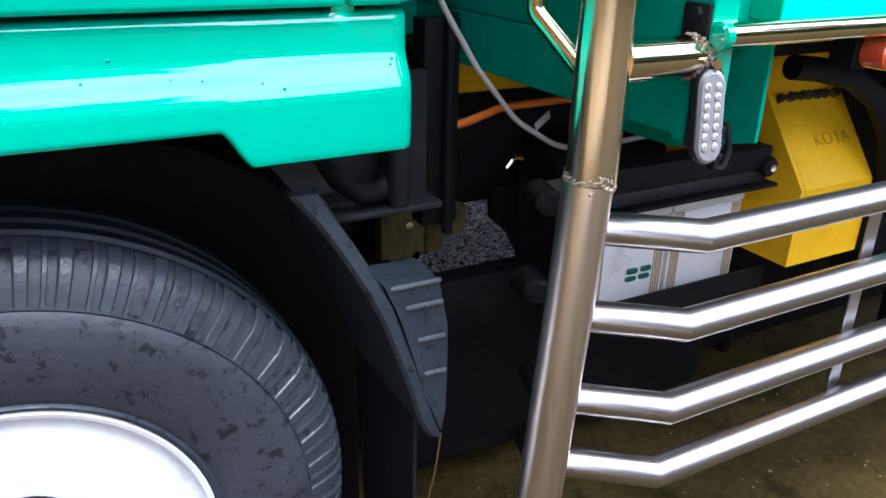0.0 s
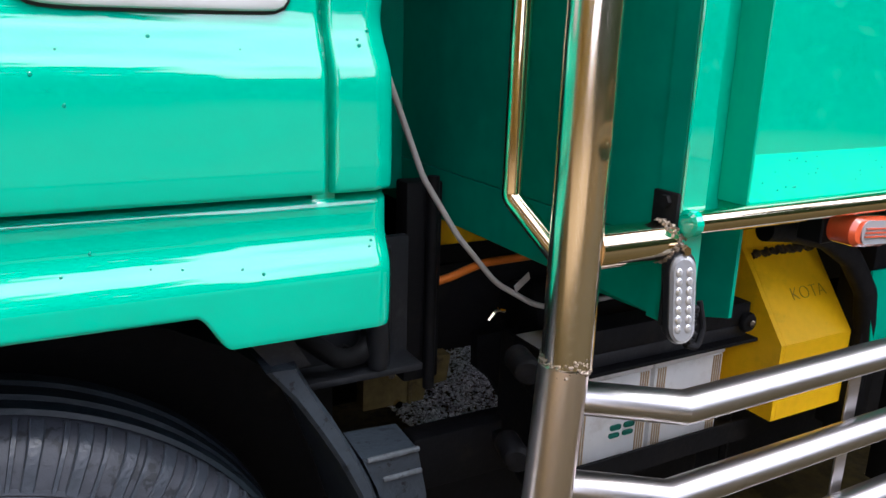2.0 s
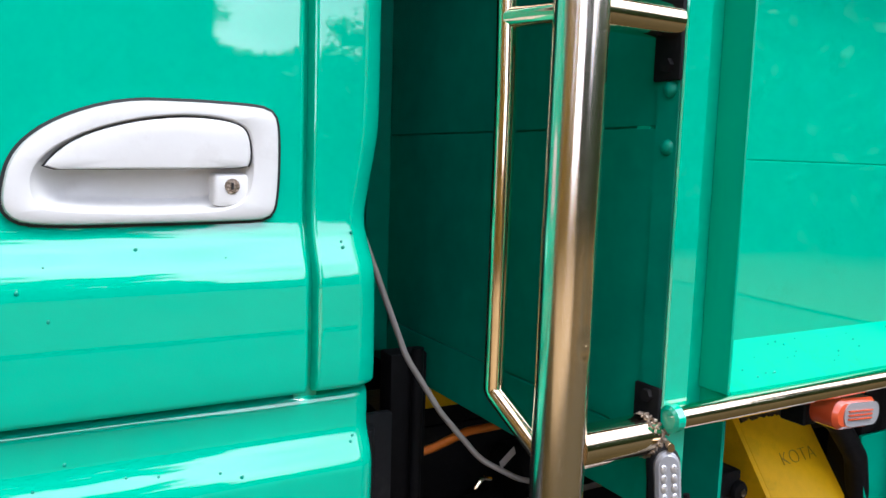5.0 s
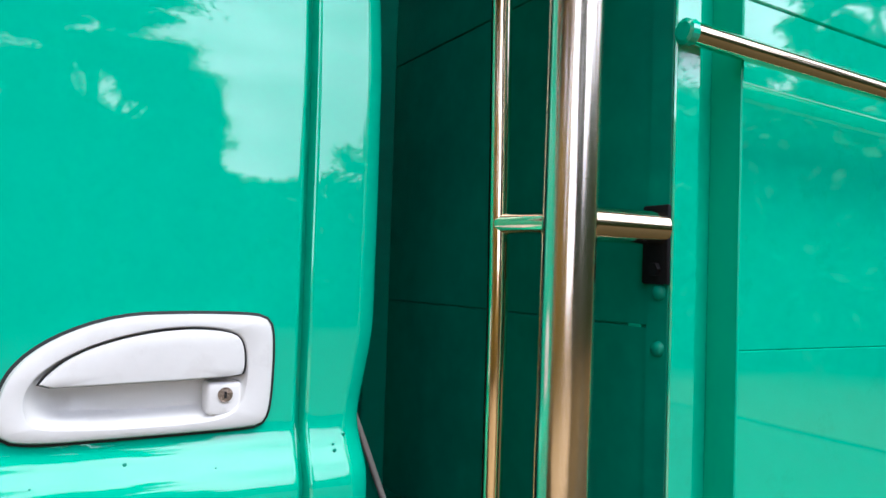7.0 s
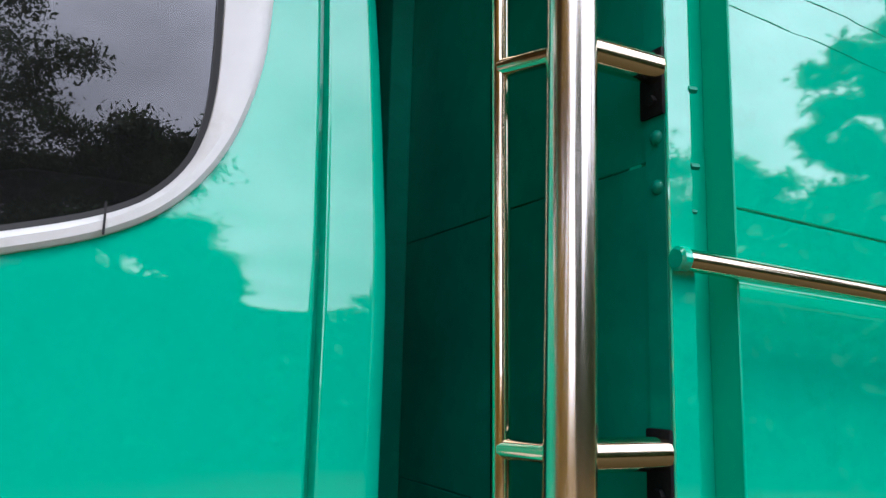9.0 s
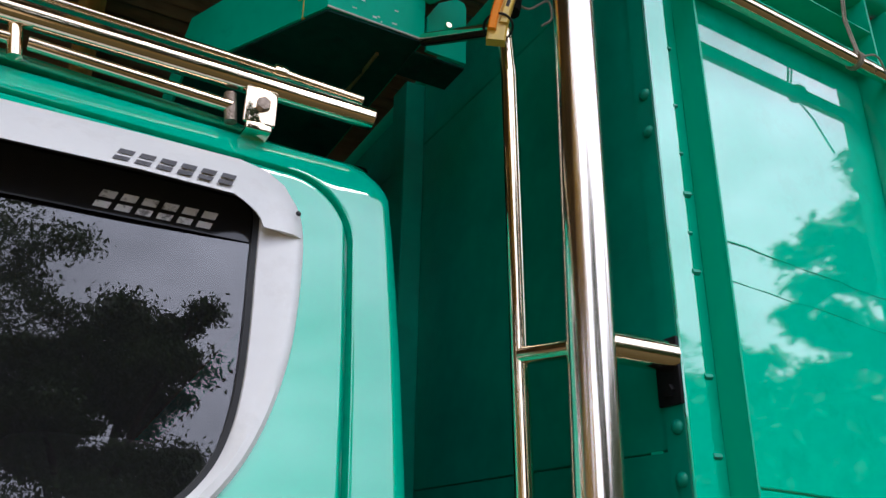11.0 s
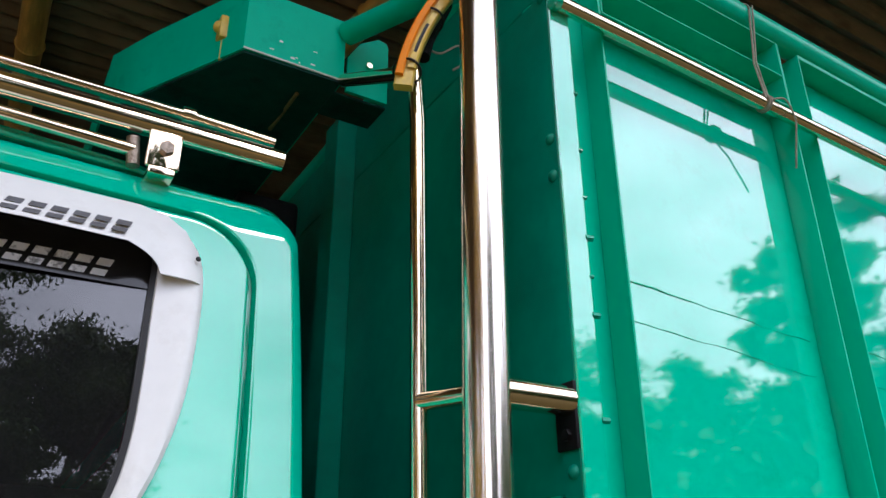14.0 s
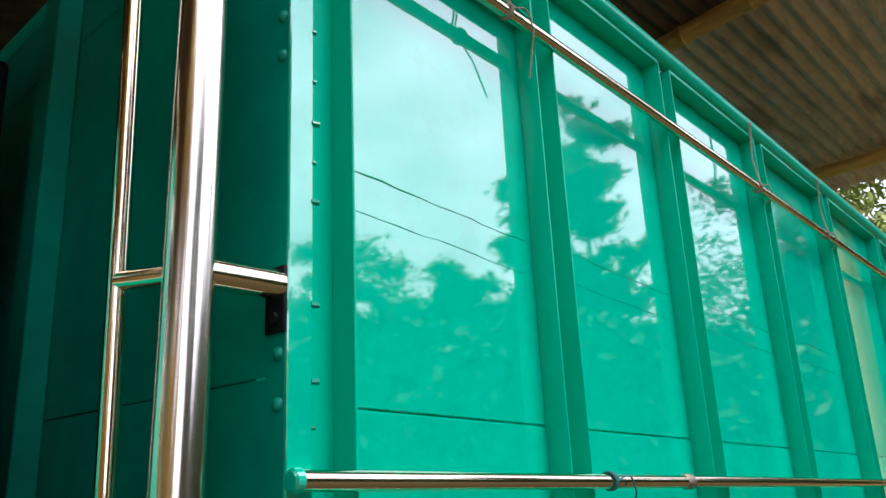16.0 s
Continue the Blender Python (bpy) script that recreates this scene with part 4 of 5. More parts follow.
part("trim_joint", loft([[(-0.4565 + dx, side_y(-0.456, z) + dy, z) for z in (1.567, 1.578, 1.588, 1.598)] for dx, dy in ((-0.001, -0.0085), (-0.001, -0.0105), (0.001, -0.0105), (0.001, -0.0085))], close=False), seal, cab)


def pane_strip(z0, z1, x0, x1, dy, mat, name, label):
    cols = steps(x0, x1, 0.03)
    return part(name, loft([[(x, side_y(x, z) + 0.010 - dy, z) for x in cols] for z in steps(z0, z1, 0.01)], close=False), mat, cab, label)


pane_strip(1.903, 1.966, -1.05, -0.3645, 0.002, film, "sun_strip", "black film strip along the window's top")


def visor_loops():
    """A lipped strip that follows the window's top and turns down at its rear end."""
    path = [(-1.12, 1.985), (-0.80, 1.990), (-0.50, 1.991), (-0.392, 1.989), (-0.364, 1.983), (-0.344, 1.970), (-0.332, 1.952), (-0.326, 1.934), (-0.323, 1.914)]
    inner = [(-1.10, 1.934), (-0.80, 1.938), (-0.50, 1.940), (-0.400, 1.938), (-0.387, 1.9370), (-0.377, 1.935), (-0.369, 1.931), (-0.363, 1.925), (-0.359, 1.915)]
    res = []
    for (x0, z0), (x1, z1) in zip(path, inner):
        ox, oz = x0 - (x1 - x0) * 0.28, z0 - (z1 - z0) * 0.28
        f = 1.0 if x0 < -0.40 else max(0.12, 1 - (x0 + 0.40) / 0.085)
        prof = [(0.0, 0.004, ox, oz), (0.2, -0.010, ox, oz), (0.3, -0.016, x0, z0), (0.6, -0.016 - 0.016 * f, (x0 + x1) / 2, (z0 + z1) / 2),
                (1.0, -0.014 - 0.030 * f, x1, z1), (1.0, -0.011 - 0.030 * f, x1, z1 + 0.001), (0.6, -0.012 - 0.014 * f, (x0 + x1) / 2, (z0 + z1) / 2), (0.1, -0.004, x0, z0)]
        res.append([(px, side_y(px, pz) + dy, pz) for _, dy, px, pz in prof])
    return res


visor = part("door_visor", loft(visor_loops(), True, True), white_paint, cab, "white plastic rain visor over the window")
part("visor_screw", dome((-0.319, side_y(-0.319, 1.943) - 0.0165, 1.943), 0.0032, (0, -1, 0), 0.5), seal, visor)


def block_letters(x0, x1, z0, z1, fy, mat, name, parent, slant=0.35):
    """Six slanted bars in place of a maker's lettering."""
    bm = bmesh.new()
    w = (x1 - x0) / 6
    for k in range(6):
        a, h = x0 + k * w + w * 0.10, z1 - z0
        b = a + w * 0.72
        for u0, u1, v0, v1 in ((0.0, 1.0, 0.0, 0.36), (0.0, 1.0, 0.58, 1.0)):
            qs = []
            for u, v in ((u0, v0), (u1, v0), (u1, v1), (u0, v1)):
                x, z = a + (b - a) * u + slant * h * v, z0 + h * v
                qs.append(bm.verts.new((x, fy(x, z), z)))
            bm.faces.new(qs)
    ext = bmesh.ops.extrude_face_region(bm, geom=bm.faces[:])
    bmesh.ops.translate(bm, vec=(0, 0.0006, 0), verts=[v for v in ext["geom"] if isinstance(v, bmesh.types.BMVert)])
    return part(name, bm, mat, parent, smooth=False)


block_letters(-0.537, -0.409, 1.909, 1.931, lambda x, z: side_y(x, z) + 0.0068, decal_light, "strip_lettering", cab)
block_letters(-0.529, -0.400, 1.947, 1.966, lambda x, z: side_y(x, z) - 0.0445 + (z - 1.9395) * 0.48 - 0.0012, decal_dark, "visor_lettering", visor)

# door handle
FLAP = rounded([(-0.481, 1.221), (-0.455, 1.247), (-0.41, 1.263), (-0.36, 1.270), (-0.318, 1.2665), (-0.307, 1.256), (-0.3055, 1.227), (-0.315, 1.2245), (-0.47, 1.2205)], 2)
CUP = rounded([(-0.487, 1.224), (-0.487, 1.196), (-0.472, 1.185), (-0.345, 1.184), (-0.313, 1.192), (-0.304, 1.212), (-0.304, 1.255), (-0.318, 1.2685), (-0.36, 1.2725), (-0.41, 1.2655), (-0.456, 1.249)], 2)
h_cup, h_flap = polar(CUP, HC, 120), polar(FLAP, (-0.385, 1.243), 120)
HY = 0.0135


def shrink(loop, centre, f):
    return [(centre[0] + (x - centre[0]) * f, centre[1] + (z - centre[1]) * f) for x, z in loop]


FC = (-0.375, 1.222)
handle = part("handle", loft([lift(shrink(h_out, HC, 1.004), HY), lift(h_out, HY - 0.004), lift(inset(h_out, 0.0015), HY - 0.0072), lift(inset(h_out, 0.0045), HY - 0.0088), lift(shrink(h_cup, HC, 1.02), HY - 0.0088),
                              lift(h_cup, HY - 0.0078), lift(shrink(h_cup, HC, 0.985), HY - 0.003), lift(shrink(h_cup, FC, 0.80), HY + 0.016), lift(shrink(h_cup, FC, 0.70), HY + 0.020)], False, True), white_paint, door, "white plastic pull handle and bezel")
part("gasket", loft([lift(inset(h_out, -0.0030), HY + 0.002), lift(inset(h_out, -0.0028), HY - 0.0020), lift(inset(h_out, 0.0005), HY - 0.0028)]), seal, handle, "thin black rubber gasket")
FLC = (-0.385, 1.240)
part("pull_flap", loft([lift(shrink(h_flap, FLC, 0.985), HY + 0.006), lift(h_flap, HY - 0.003), lift(shrink(h_flap, FLC, 0.990), HY - 0.0062), lift(shrink(h_flap, FLC, 0.965), HY - 0.0082), lift(shrink(h_flap, FLC, 0.90), HY - 0.0092), lift(shrink(h_flap, FLC, 0.5), HY - 0.0098)], True, True), white_paint, handle)
part("flap_gap", loft([lift(shrink(h_flap, FLC, 1.018), HY - 0.002), lift(shrink(h_flap, FLC, 1.014), HY - 0.0055), lift(shrink(h_flap, FLC, 0.99), HY - 0.0045)]), plastic, handle, "thin dark line round the flap")
part("lock_boss", box((-0.340, HY - 0.005, 1.190), (-0.308, HY + 0.02, 1.2195), 0.004, 3), white_paint, handle)
lock = part("lock", tube([(-0.3235, HY + 0.004, 1.2085), (-0.3235, HY - 0.0062, 1.2085)], 0.0068, 20), weld_steel, handle, "worn metal lock barrel")
part("keyhole", box((-0.3245, HY - 0.0075, 1.2055), (-0.3225, HY - 0.006, 1.2115)), seal, lock)

# roof rack
rack = thing("roof_rack", "stainless tube rack clamped on the cab roof's edge", "roof rack")
part("main_bar", tube([(-1.45, 0.072, 2.126), (-0.221, 0.074, 2.120)], 0.0150, 20), thin_steel, rack)
part("upper_bar", tube([(-1.45, 0.103, 2.182), (-0.345, 0.102, 2.167)], 0.0078, 14), thin_steel, rack)
part("upper_bar", tube([(-0.338, 0.102, 2.167), (-0.226, 0.102, 2.163)], 0.0085, 14), thin_steel, rack)
part("connector", tube([(-0.352, 0.102, 2.167), (-0.336, 0.102, 2.167)], 0.0115, 14), thin_steel, rack)
part("lower_bar", tube([(-1.45, 0.078, 2.094), (-0.645, 0.078, 2.092)], 0.0075, 14), thin_steel, rack)
part("lower_bar", tube([(-0.630, 0.078, 2.092), (-0.405, 0.078, 2.083)], 0.0085, 14), thin_steel, rack)
part("connector", tube([(-0.648, 0.078, 2.115), (-0.640, 0.078, 2.07)], 0.0085, 12), thin_steel, rack)
part("connector", tube([(-0.408, 0.078, 2.10), (-0.403, 0.078, 2.062)], 0.0080, 12), weld_steel, rack)
bm = box((-0.392, 0.062, 2.060), (-0.352, 0.068, 2.112), 0.003, 2)
add_box(bm, (-0.388, 0.060, 2.050), (-0.356, 0.10, 2.062), 0.003, 2)
clamp = part("clamp", bm, thin_steel, rack, "bright steel clamp plate")
part("bolt", hexbolt((-0.370, 0.062, 2.087), 0.0095, (0, -1, 0), 0.007), weld_steel, clamp)

# ---- green carrier box above the cab ----
carrier = thing("carrier_box", "green sheet-metal box fixed to the cargo body above the cab", "carrier box")
A, B, C, D = (-0.275, 0.142), (-0.112, 0.142), (-0.112, 1.56), (-0.384, 0.335)
foot = [A, B, C, (-0.43, 1.56), (-0.43, 0.43), D]
part("shell", loft([[(x, y, 2.336) for x, y in foot], [(x, y, 2.455) for x, y in foot]], True, True), dull_paint, carrier)
part("edge_fold", tube([(-0.275, 0.1412, 2.3375), (-0.112, 0.1412, 2.3365)], 0.0016, 6), white_paint, carrier, "worn bright edge")
latch = part("latch", box((-0.306, 0.176, 2.372), (-0.292, 0.200, 2.414), 0.003, 2, None), lamp_body, carrier, "small brass-coloured catch")
part("knob", dome((-0.306, 0.188, 2.396), 0.010, (-0.96, -0.25, 0), 0.8), lamp_body, latch)
part("hasp", box((-0.300, 0.184, 2.335), (-0.294, 0.190, 2.372), 0.001, 1), lamp_body, latch)
part("tab", loft([[(x, 0.158, z) for x, z in ((-0.100, 2.40), (-0.079, 2.436), (-0.045, 2.458), (-0.030, 2.456), (-0.026, 2.446), (-0.026, 2.333), (-0.100, 2.333))],
                  [(x, 0.164, z) for x, z in ((-0.100, 2.40), (-0.079, 2.436), (-0.045, 2.458), (-0.030, 2.456), (-0.026, 2.446), (-0.026, 2.333), (-0.100, 2.333))]], True, True), dull_paint, carrier)
part("tab_bolt", hexbolt((-0.062, 0.158, 2.394), 0.0058, (0, -1, 0), 0.006), thin_steel, carrier)
# shade under the box is put into the colour of these two sheets
part("underside", loft([[(x, y, 2.3315) for x, y in inset(foot, 0.004)], [(x, y, 2.3357) for x, y in inset(foot, 0.004)]], True, True), dark_underside, carrier, "underside sheet coloured dark for shade")
part("bottom_plate", box((-0.118, 0.166, 2.327), (-0.024, 0.235, 2.3312), 0.001, 1), dark_underside, carrier, "bottom flange coloured dark for shade")
rnd = random.Random(41)
for k in range(7):
    cx, cz = rnd.uniform(-0.265, -0.15), rnd.choice((rnd.uniform(2.34, 2.356), rnd.uniform(2.36, 2.42)))
    part("paint_chip", box((cx, 0.1414, cz), (cx + rnd.uniform(0.002, 0.008), 0.1424, cz + rnd.uniform(0.001, 0.004))), white_paint, carrier, "small chip in the paint")
part("conduit", tube([(-0.167, 0.20, 2.3285), (-0.168, 0.25, 2.3285), (-0.166, 0.262, 2.3290), (-0.170, 0.323, 2.3285)], [0.0035, 0.0035, 0.002, 0.004], 8), rusty, carrier, "thin brown rod under the box")

# ---- tied lamp at the ladder's head ----
lamp = thing("marker_lamp", "slim orange and yellow marker lamp tied to the ladder pipe", "lamp")
BOW = []
for k in range(15):
    u = k / 14
    BOW.append(Vector((-0.1175, -0.0760, 2.188)) * (1 - u) ** 2 + Vector((-0.1080, -0.0800, 2.280)) * (2 * u * (1 - u)) + Vector((-0.0500, -0.0840, 2.374)) * u * u)


def bowed(u0, u1, d0, d1, first=0, last=0):
    """A strip along the lamp's bow, u across its face and d out of it."""
    loops = []
    for i, p in enumerate(BOW):
        if i < first or i > len(BOW) - 1 - last:
            continue
        run = (BOW[min(i + 1, len(BOW) - 1)] - BOW[max(i - 1, 0)]).normalized()
        out_dir = Vector((-0.50, -0.72, -0.46))
        out_dir = (out_dir - run * out_dir.dot(run)).normalized()
        side = run.cross(out_dir).normalized()
        loops.append([p + side * u + out_dir * d for u, d in ((u0, d0), (u0, d1 - 0.002), (u0 + 0.002, d1), (u1 - 0.002, d1), (u1, d1 - 0.002), (u1, d0))])
    return loft(loops, True, True)


part("body", bowed(-0.0125, 0.0125, -0.010, 0.004), lamp_body, lamp)
part("lens", bowed(-0.0125, -0.0015, 0.0042, 0.010, 1, 1), lens_amber, lamp, "orange lens strip")
part("reflector", bowed(0.0005, 0.0120, 0.0042, 0.0075, 2, 3), lamp_body, lamp)
part("slot", bowed(0.0035, 0.0080, 0.0077, 0.0083, 4, 6), seal, lamp, "dark slot in the lamp")
for z in (2.222, 2.318):
    i = min(range(len(BOW)), key=lambda k: abs(BOW[k].z - z))
    c = BOW[i] + (BOW[i + 1] - BOW[i]) * ((z - BOW[i].z) / (BOW[i + 1].z - BOW[i].z))
    ring_pts = [c + Vector((0.0165 * math.cos(a) + 0.006, 0.012 + 0.024 * math.sin(a), -0.008 * math.cos(a))) for a in (2 * math.pi * k / 24 for k in range(25))]
    part("tie", tube(ring_pts, 0.0017, 6), seal, lamp, "black tie wire")
part("backplate", tube(fillet([(-0.078, -0.058, 2.262), (-0.068, -0.052, 2.300), (-0.040, -0.058, 2.372)], 0.04), [0.010] * len(fillet([(-0.078, -0.058, 2.262), (-0.068, -0.052, 2.300), (-0.040, -0.058, 2.372)], 0.04)), 10), black_steel, lamp)
part("loose_wire", tube(fillet([(-0.075, -0.055, 2.285), (-0.055, -0.062, 2.272), (-0.020, -0.066, 2.305), (-0.012, -0.060, 2.275), (-0.028, -0.055, 2.262)], 0.015), 0.0016, 8), cord, lamp)

# ---- lamps on the cargo body ----
led = thing("led_marker_lamp", "clear oval lamp with two rows of diodes on a black plate", "lamp")
lm = pose(0.0720, -0.1665, 0.906, 0, -5, -27) @ Matrix.Diagonal((0.70, 1, 0.93, 1))
cap = [(0.019 * math.cos(a), 0.033 + 0.019 * math.sin(a)) for a in (math.pi * k / 10 for k in range(11))] + [(0.019 * math.cos(a), -0.033 + 0.019 * math.sin(a)) for a in (math.pi + math.pi * k / 10 for k in range(11))]


def placed(bm, mm):
    bmesh.ops.transform(bm, matrix=mm, verts=bm.verts)
    return bm


part("base", placed(loft([lift(inset(cap, -0.004), 0.016), lift(inset(cap, -0.004), 0.004), lift(inset(cap, -0.001), 0.0)], True, True), lm), plastic, led, "black lamp base")
lens = part("lens", placed(loft([lift(cap, 0.004), lift(cap, -0.004), lift(inset(cap, 0.004), -0.0075)], True, True), lm), lens_white, led)
for r in range(7):
    for c in (-0.0075, 0.0075):
        part("diode", placed(dome((c, -0.0072, -0.033 + r * 0.011), 0.0055, (0, -1, 0), 0.28, 12), lm), led_dot, lens)
part("plate", box((0.062, -0.1512, 0.872), (0.1, -0.1462, 0.965), 0.001, 1), black_steel, led)
part("top_screw", placed(hexbolt((0.004, 0.0, 0.057), 0.006, (0, -1, 0), 0.008), lm), thin_steel, led)
part("wire", tube(fillet([(0.095, -0.158, 0.848), (0.112, -0.160, 0.842), (0.122, -0.156, 0.862), (0.118, -0.150, 0.892)], 0.012), 0.0035, 8), black_steel, led)
bm = bmesh.new()
rnd = random.Random(4)
for k in range(26):
    bmesh.ops.create_icosphere(bm, subdivisions=1, radius=rnd.uniform(0.003, 0.006), matrix=Matrix.Translation((0.101 + rnd.uniform(-0.006, 0.008), -0.155 + rnd.uniform(-0.006, 0.004), 0.852 + rnd.uniform(-0.008, 0.035))))
part("sealant", bm, black_steel, led, "black sealant lumps")

red = thing("side_marker_lamp", "red-orange side marker lamp with clear middle under the rail", "lamp")
rm = pose(0.382, -0.152, 0.949, 0, 4, 0)
oval = [(0.026 + 0.0185 * math.cos(a), 0.019 * math.sin(a)) for a in (-math.pi / 2 + math.pi * k / 10 for k in range(11))] + [(-0.026 + 0.0185 * math.cos(a), 0.019 * math.sin(a)) for a in (math.pi / 2 + math.pi * k / 10 for k in range(11))]
part("lens", placed(loft([lift(oval, 0.02), lift(oval, -0.012), lift(inset(oval, 0.005), -0.017)], True, True), rm), lens_red, red)
part("window", placed(loft([lift([(x * 0.86 + 0.006, z) for x, z in inset(oval, 0.0045)], -0.010), lift([(x * 0.86 + 0.006, z) for x, z in inset(oval, 0.0045)], -0.0185)], True, True), rm), lens_white, red, "clear white lens middle")
for dz in (-0.005, 0.0, 0.005):
    part("rib", placed(box((-0.022, -0.0205, dz - 0.0008), (0.024, -0.0185, dz + 0.0008)), rm), lens_red, red)
part("bracket", box((0.33, -0.135, 0.93), (0.43, -0.10, 0.968), 0.002, 1), black_steel, red)

# ---- wheel ----
wheel = thing("front_wheel", "worn black truck tyre on a white-painted steel rim", "wheel", at=(-0.636, 0.052, 0.392))
tyre = part("tyre", lathe([(0.222, 0.018), (0.228, 0.010), (0.240, 0.006), (0.262, 0.001), (0.29, -0.003), (0.318, -0.002), (0.332, 0.002), (0.338, 0.006), (0.3405, 0.0045), (0.343, 0.012), (0.358, 0.016), (0.378, 0.026), (0.389, 0.038), (0.394, 0.05),
                            (0.397, 0.09), (0.397, 0.13), (0.392, 0.17), (0.375, 0.195), (0.33, 0.212), (0.24, 0.20), (0.222, 0.19)], 144), rubber, wheel)


def lug_mesh(w):
    bm = bmesh.new()
    pts = [(0.3405, 0.0065), (0.358, 0.0125), (0.380, 0.0215), (0.3935, 0.036), (0.3990, 0.052)]
    ring = []
    for r, y in pts:
        h = w * (1 + (r - 0.34) * 4)
        ring.append([(-h, y + 0.0015, r - 0.001), (-h * 0.75, y, r), (h * 0.75, y, r), (h, y + 0.0015, r - 0.001), (h, y + 0.010, r - 0.006), (-h, y + 0.010, r - 0.006)])
    vs = [[bm.verts.new(p) for p in lp] for lp in ring]
    for p, q in zip(vs, vs[1:]):
        for j in range(6):
            bm.faces.new((p[j], p[(j + 1) % 6], q[(j + 1) % 6], q[j]))
    bm.faces.new(vs[0][::-1])
    bm.faces.new(vs[-1])
    return bm


first = [part("lug", lug_mesh(w), tread_rubber, tyre) for w in (0.0024, 0.0064)]
for k in range(2, 108):
    lug = new("lug", first[k % 2].data)
    lug.parent = tyre
    lug.rotation_euler = (0, 2 * math.pi * (k + 0.12 * math.sin(k * 2.3)) / 108, 0)
first[1].rotation_euler = (0, 2 * math.pi / 108, 0)
part("tread", lathe([(0.3975, 0.062), (0.4025, 0.066), (0.4025, 0.086), (0.398, 0.09), (0.398, 0.098), (0.4025, 0.102), (0.4025, 0.124), (0.398, 0.128), (0.398, 0.136), (0.4025, 0.14), (0.4025, 0.16), (0.396, 0.166)], 144), shaded_tread, tyre)
part("bead_ring", lathe([(0.2235, 0.014), (0.2262, 0.006), (0.2300, 0.0045), (0.2325, 0.008), (0.2335, 0.012)], 96), dusty_plastic, wheel, "dark dusty rim flange")
rim = part("rim", lathe([(0.214, 0.03), (0.2225, 0.016), (0.2235, 0.010), (0.2215, 0.006), (0.216, 0.008), (0.2135, 0.013), (0.208, 0.017), (0.196, 0.018), (0.17, 0.014), (0.145, 0.011), (0.125, 0.011), (0.085, 0.018), (0.078, 0.022), (0.07, 0.012), (0.0, 0.010)], 96), rim_paint, wheel)
for k in range(8):
    a = 2 * math.pi * (k + 0.4) / 8
    part("hand_hole", placed(lathe([(0.0, 0.0), (0.014, 0.0), (0.016, 0.003), (0.016, 0.03)], 20), Matrix.Rotation(a, 4, "Y") @ Matrix.Translation((0, 0.0115, 0.104)) @ Matrix.Diagonal((1.9, 1, 0.85, 1))), seal, rim)

copy_thing(wheel, pose(-0.636, 1.648, 0.392, 0, 0, 180))

# ---- wheel arch liner and mud flap ----
arch = thing("wheel_arch_liner", "dusty black plastic wheel arch liner with ribbed flap", "wheel arch")
INNER = [(-0.305, 0.806), (-0.276, 0.769), (-0.247, 0.722), (-0.222, 0.677), (-0.200, 0.630), (-0.180, 0.574), (-0.163, 0.522), (-0.148, 0.468), (-0.138, 0.446), (-0.128, 0.434)]
OUTER = [(-0.271, 0.809), (-0.250, 0.768), (-0.226, 0.728), (-0.205, 0.689), (-0.184, 0.645), (-0.166, 0.593), (-0.148, 0.538), (-0.130, 0.480), (-0.120, 0.452), (-0.113, 0.434)]
loops = []
for (x0, z0), (x1, z1) in zip(INNER, OUTER):
    loops.append([(x0, 0.046, z0), (x0 + 0.004, 0.040, z0 + 0.003), (x1 - 0.004, 0.040, z1 - 0.001), (x1, 0.046, z1), (x1 + 0.002, 0.07, z1), (x0 + 0.012, 0.30, z0 + 0.006), (x0, 0.30, z0)])
part("liner", loft(loops, True, True), dusty_plastic, arch)
part("liner_top", loft([[(x, y, z) for y in (0.06, 0.32)] for x, z in ((-1.15, 0.60), (-1.05, 0.78), (-0.9, 0.88), (-0.636, 0.905), (-0.5, 0.895), (-0.40, 0.868), (-0.33, 0.83), (-0.298, 0.80))], close=False), black_steel, arch)
part("liner_stay", loft([[(x, 0.060, z) for x, z in ((-0.33, 0.852), (-0.285, 0.86), (-0.25, 0.80), (-0.29, 0.80))], [(x, 0.075, z) for x, z in ((-0.33, 0.852), (-0.285, 0.86), (-0.25, 0.80), (-0.29, 0.80))]], True, True), plastic, arch)
# added black panel standing in for the shade behind the wheel
part("inner_apron", box((-1.2, 0.315, 0.10), (-0.13, 0.325, 0.90)), black_steel, arch, "black panel added to darken the space behind the wheel")
flap_poly = [(-0.192, 0.672), (-0.118, 0.668), (-0.104, 0.60), (-0.103, 0.53), (-0.104, 0.47), (-0.110, 0.436), (-0.135, 0.50), (-0.155, 0.57), (-0.172, 0.625)]
flap = part("flap", loft([[(x, 0.050, z) for x, z in flap_poly], [(x + 0.003, 0.12, z) for x, z in flap_poly]], True, True), dusty_plastic, arch)
# ribs take a paler colour for the highlights along them
for x0, x1, z in ((-0.186, -0.116, 0.669), (-0.165, -0.112, 0.638), (-0.148, -0.108, 0.588), (-0.138, -0.105, 0.535)):
    part("rib", box((x0, 0.046, z - 0.003), (x1, 0.052, z + 0.003), 0.002, 2), scuffed, flap, "scuffed rib, paler for its highlight")
part("flap_rubber", box((-0.128, 0.10, 0.10), (-0.122, 0.30, 0.46), 0.001, 1), plastic, arch)
part("flap_wire", tube([(-0.113, 0.045, 0.436), (-0.118, 0.05, 0.37), (-0.135, 0.055, 0.28)], 0.0014, 6), thin_steel, arch, "thin wire hanging from the flap")

